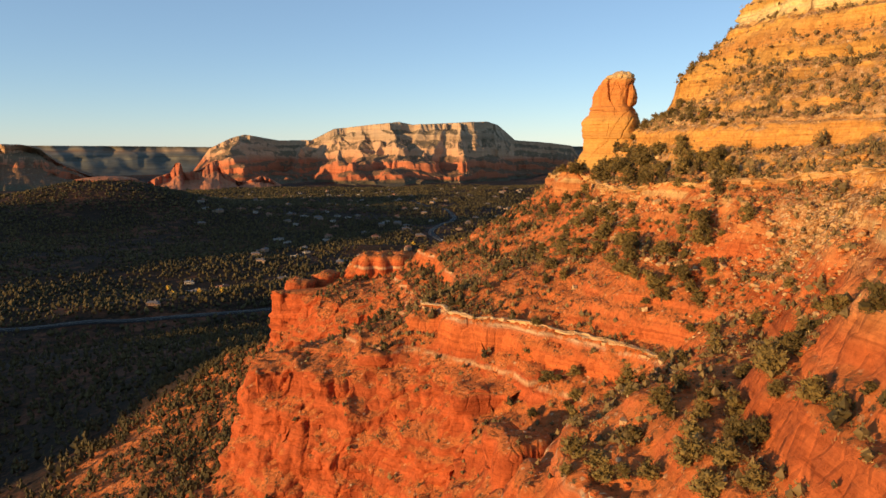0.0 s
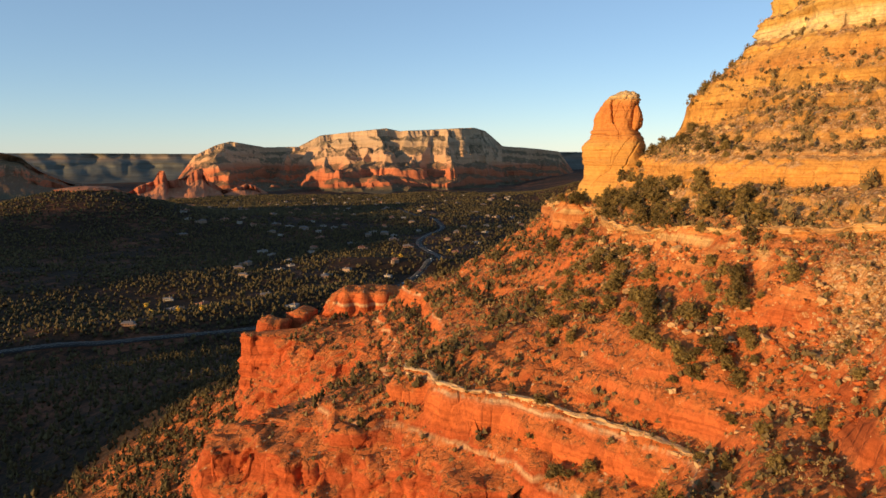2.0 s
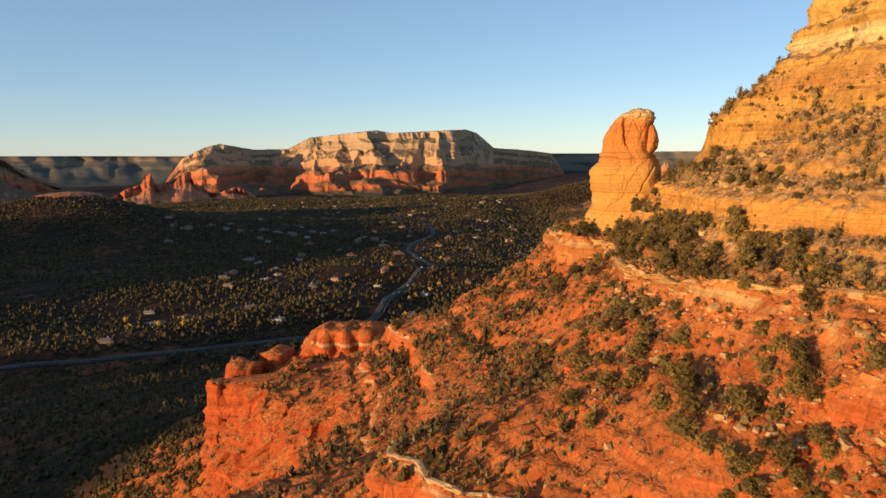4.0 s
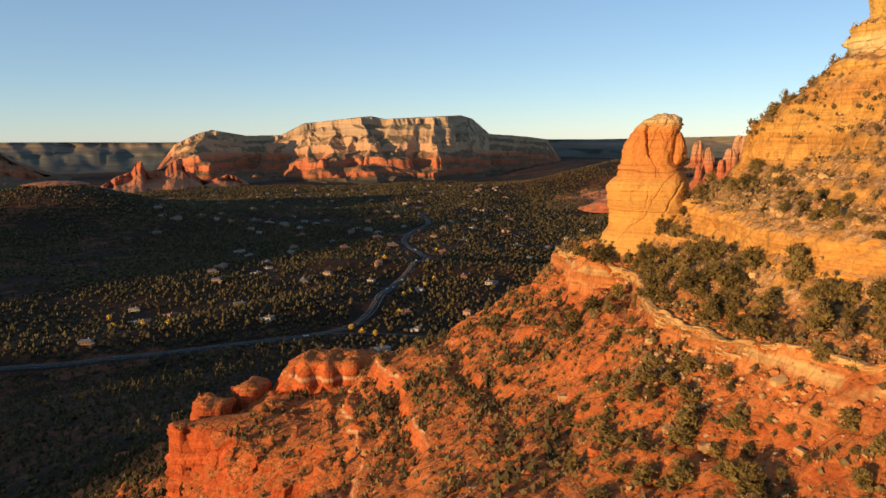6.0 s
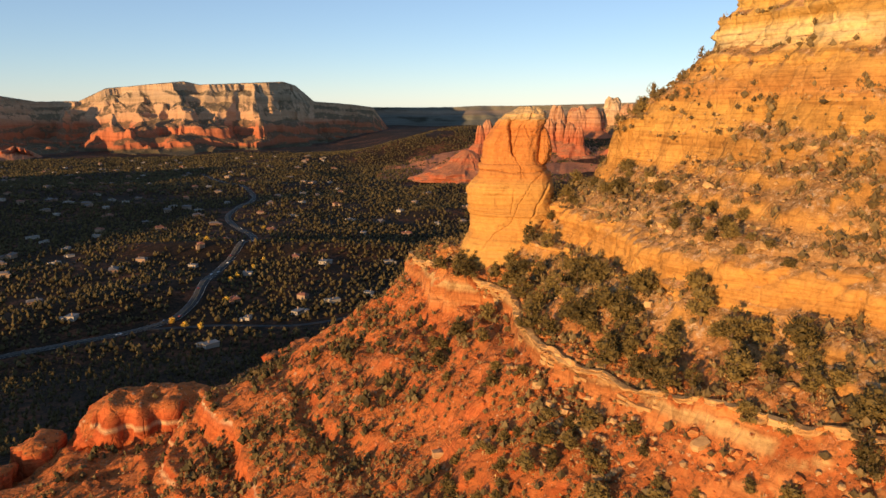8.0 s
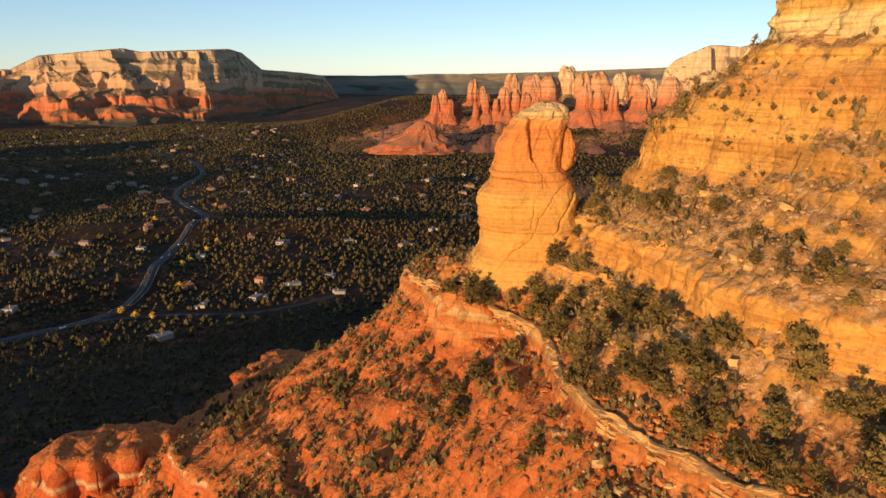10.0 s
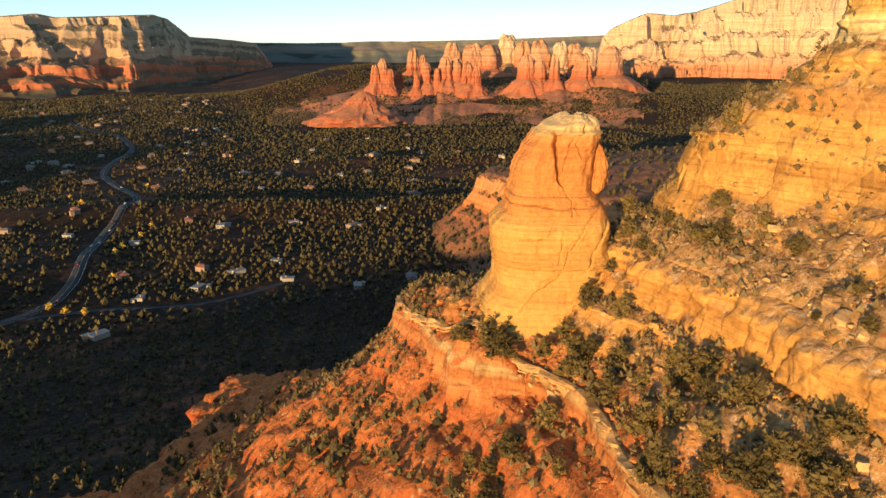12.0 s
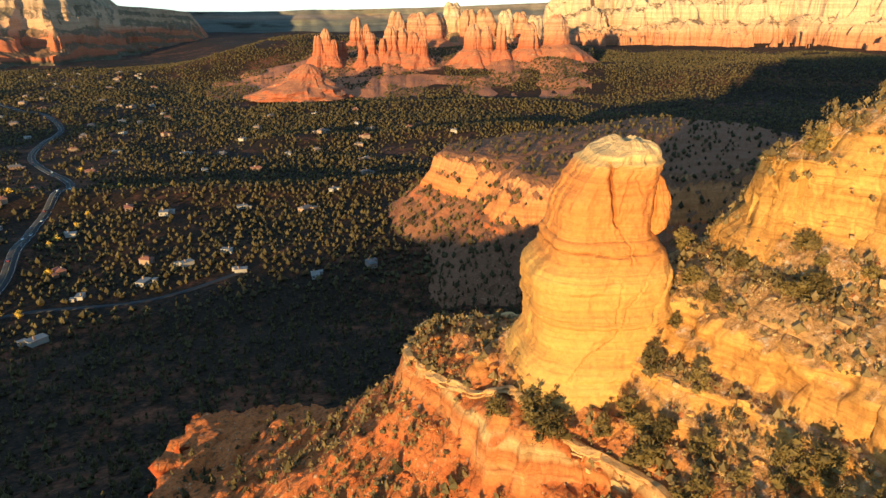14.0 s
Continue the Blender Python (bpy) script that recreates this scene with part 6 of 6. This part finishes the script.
def house(seed, flat):
    g = random.Random(seed)
    top = new("house")
    w, d, h = g.uniform(10, 16), g.uniform(7, 9.5), g.uniform(2.9, 3.6) + (1.8 if seed % 3 == 0 else 0)
    bm = bmesh.new()
    box(bm, -w / 2, -d / 2, -2.5, w / 2, d / 2, h)
    part("wall", bm, stucco[seed % 3], top)
    bm = bmesh.new()
    ww, wd = w * 0.45, d * 0.8
    ox = w * 0.5 - ww * 0.4
    box(bm, ox, -d / 2 - wd * 0.7, -2.5, ox + ww, -d / 2 + 0.02, h * 0.8)
    part("wing", bm, stucco[seed % 3], top)
    bm = bmesh.new()
    if flat:
        box(bm, -w / 2 - 0.4, -d / 2 - 0.4, h, w / 2 + 0.4, d / 2 + 0.4, h + 0.45)
        box(bm, ox - 0.3, -d / 2 - wd * 0.7 - 0.3, h * 0.8, ox + ww + 0.3, -d / 2 - 0.42, h * 0.8 + 0.4)
    else:
        e, r = 0.7, h + d * 0.24
        q = [bm.verts.new(p) for p in ((-w / 2 - e, -d / 2 - e, h), (w / 2 + e, -d / 2 - e, h), (w / 2 + e, d / 2 + e, h), (-w / 2 - e, d / 2 + e, h), (-w / 2 + d * 0.3, 0, r), (w / 2 - d * 0.3, 0, r))]
        for f in ((0, 1, 5, 4), (2, 3, 4, 5), (1, 2, 5), (3, 0, 4), (3, 2, 1, 0)):
            bm.faces.new([q[i] for i in f])
        box(bm, ox - 0.3, -d / 2 - wd * 0.7 - 0.3, h * 0.8, ox + ww + 0.3, -d / 2 - e - 0.02, h * 0.8 + 0.35)
    part("roof", bm, roofs[1 if flat else (0 if seed % 2 else 2)], top, "pale flat roof" if flat else "hipped roof")
    for i in range(4):
        bm = bmesh.new()
        x = -w / 2 + w * (i + 0.6) / 4.6
        box(bm, x, -d / 2 - 0.05, 1.0, x + 1.7, -d / 2 + 0.1, 2.4)
        part("window", bm, glass_mat, top)
    for i in range(2):
        bm = bmesh.new()
        y = -d / 4 + i * d / 2
        box(bm, -w / 2 - 0.05, y - 0.8, 1.0, -w / 2 + 0.1, y + 0.8, 2.4)
        part("window", bm, glass_mat, top)
    bm = bmesh.new()
    box(bm, -w / 2 + 0.5, -d / 2 - 0.06, 0.0, -w / 2 + 1.6, -d / 2 + 0.1, 2.1)
    part("door", bm, door_mat, top)
    bm = bmesh.new()
    box(bm, w * 0.15, d * 0.1, h - 0.2, w * 0.15 + 1.1, d * 0.1 + 1.1, h + d * 0.24 + 1.2)
    part("chimney", bm, stucco[(seed + 2) % 3], top)
    return top


HOUSE_KINDS = [house(i, i in (1, 4, 7)) for i in range(8)]
HOUSE_WORDS = [("two-storey" if i % 3 == 0 else "low") + (" tan", " white", " brown")[i % 3] + " stucco house with " + ("a pale flat roof" if i in (1, 4, 7) else ("a red tile roof" if i % 2 else "a grey shingle roof")) + " among trees" for i in range(8)]
hg = random.Random(9)
hz = valley_z(HOUSE_XY[:, 0], HOUSE_XY[:, 1])
for i, (hx, hy) in enumerate(HOUSES):
    k = i % 8 if i > 6 else (1, 4, 7, 1, 4, 2, 1)[i]
    m = pose(hx, hy, hz[i] + 0.3, 0, 0, hg.uniform(0, 360)) @ Matrix.Scale(hg.uniform(0.7, 0.95), 4)
    ob = copy_thing(HOUSE_KINDS[k], m)
    tagged(ob, HOUSE_WORDS[k], "house", "houses of the valley")
for h in HOUSE_KINDS:                                   # the patterns themselves stand at the edge of the town
    i = HOUSE_KINDS.index(h)
    x, y = -260 - 34 * i, 1420 + 22 * (i % 3)
    h.matrix_basis = pose(x, y, float(valley_z(np.array([x]), np.array([y]))[0]) + 0.3, 0, 0, 40 * i)
    tagged(h, HOUSE_WORDS[i], "house", "houses of the valley")


# ---- golden cottonwoods along the road ----
gold = juniper("cottonwood", 15, 6.2, 2.6, gold_mat)
GOLD = [(-51, 693), (-62, 706), (-38, 684), (-8, 838), (-14, 822), (10, 868), (22, 905), (-44, 1000), (30, 1120), (-60, 1090), (-230, 700), (-258, 712), (-290, 722), (-310, 760), (62, 1010), (-18, 760)]
gz = surface_z(np.array([p[0] for p in GOLD], float), np.array([p[1] for p in GOLD], float))
for i, (x, y) in enumerate(GOLD):
    m = pose(x, y, float(gz[i]) - 0.1, 0, 0, 47 * i)
    ob = gold if i == 0 else copy_thing(gold, m)
    ob.matrix_basis = m @ Matrix.Diagonal((1.1 + 0.06 * (i % 4), 1.1, 0.95 + 0.05 * (i % 3), 1))
    tagged(ob, "golden autumn cottonwood beside the road", "cottonwood", "cottonwoods by the road")


# ---- cars on the road ----
car_paint = [plain("white_car_paint", (0.75, 0.75, 0.74), 0.3, 0.05, 1, 0.5), plain("dark_car_paint", (0.05, 0.055, 0.06), 0.3, 0.05, 1, 0.5), plain("red_car_paint", (0.35, 0.04, 0.03), 0.3, 0.05, 1, 0.5)]
tyre_mat = plain("tyre_rubber", (0.03, 0.03, 0.03), 0.9, 0.1, 3)


def car(k):
    top = new("car")
    bm = bmesh.new()
    box(bm, -2.2, -0.9, 0.35, 2.2, 0.9, 0.95)
    bmesh.ops.bevel(bm, geom=bm.edges[:], offset=0.12, segments=1, affect="EDGES")
    part("body", bm, car_paint[k], top)
    bm = bmesh.new()
    q = [bm.verts.new(p) for p in ((-1.5, -0.82, 0.95), (1.0, -0.82, 0.95), (1.0, 0.82, 0.95), (-1.5, 0.82, 0.95), (-1.0, -0.68, 1.5), (0.45, -0.68, 1.5), (0.45, 0.68, 1.5), (-1.0, 0.68, 1.5))]
    for f in ((4, 5, 6, 7), (0, 1, 5, 4), (1, 2, 6, 5), (2, 3, 7, 6), (3, 0, 4, 7)):
        bm.faces.new([q[i] for i in f])
    part("cabin", bm, glass_mat, top, "dark glazed cabin")
    for x in (-1.35, 1.35):
        for y in (-0.86, 0.86):
            bm = bmesh.new()
            bmesh.ops.create_cone(bm, cap_ends=True, segments=10, radius1=0.34, radius2=0.34, depth=0.24, matrix=Matrix.Translation((x, y, 0.34)) @ Matrix.Rotation(radians(90), 4, "X"))
            part("wheel", bm, tyre_mat, top)
    return top


CARS = [car(k) for k in range(3)]
CAR_WORDS = ["white car on the asphalt highway", "dark car on the asphalt highway", "red car on the asphalt highway"]
rd = np.gradient(road_line, axis=0)
rd /= np.hypot(rd[:, 0], rd[:, 1])[:, None]
rn = np.stack([-rd[:, 1], rd[:, 0]], 1)
rz = np.max([surface_z((road_line + rn * o)[:, 0], (road_line + rn * o)[:, 1]) for o in (-6, -3, 0, 3, 6)], axis=0) + 0.35
for c, i in enumerate((28, 33, 36, 45, 49, 53, 55, 58, 61, 64, 67, 70, 75, 81, 88, 96)):
    side_of = 2.1 if c % 2 else -2.1
    p = road_line[i] + rn[i] * side_of
    m = pose(p[0], p[1], float(rz[i]) + 0.01, 0, 0, math.degrees(math.atan2(rd[i][1], rd[i][0])) + (180 if c % 2 else 0))
    k = (0, 1, 0, 2, 1, 0)[c % 6] if c > 2 else c
    ob = CARS[c] if c < 3 else copy_thing(CARS[k], m)
    ob.matrix_basis = m
    tagged(ob, CAR_WORDS[k], "car", "cars on the highway")
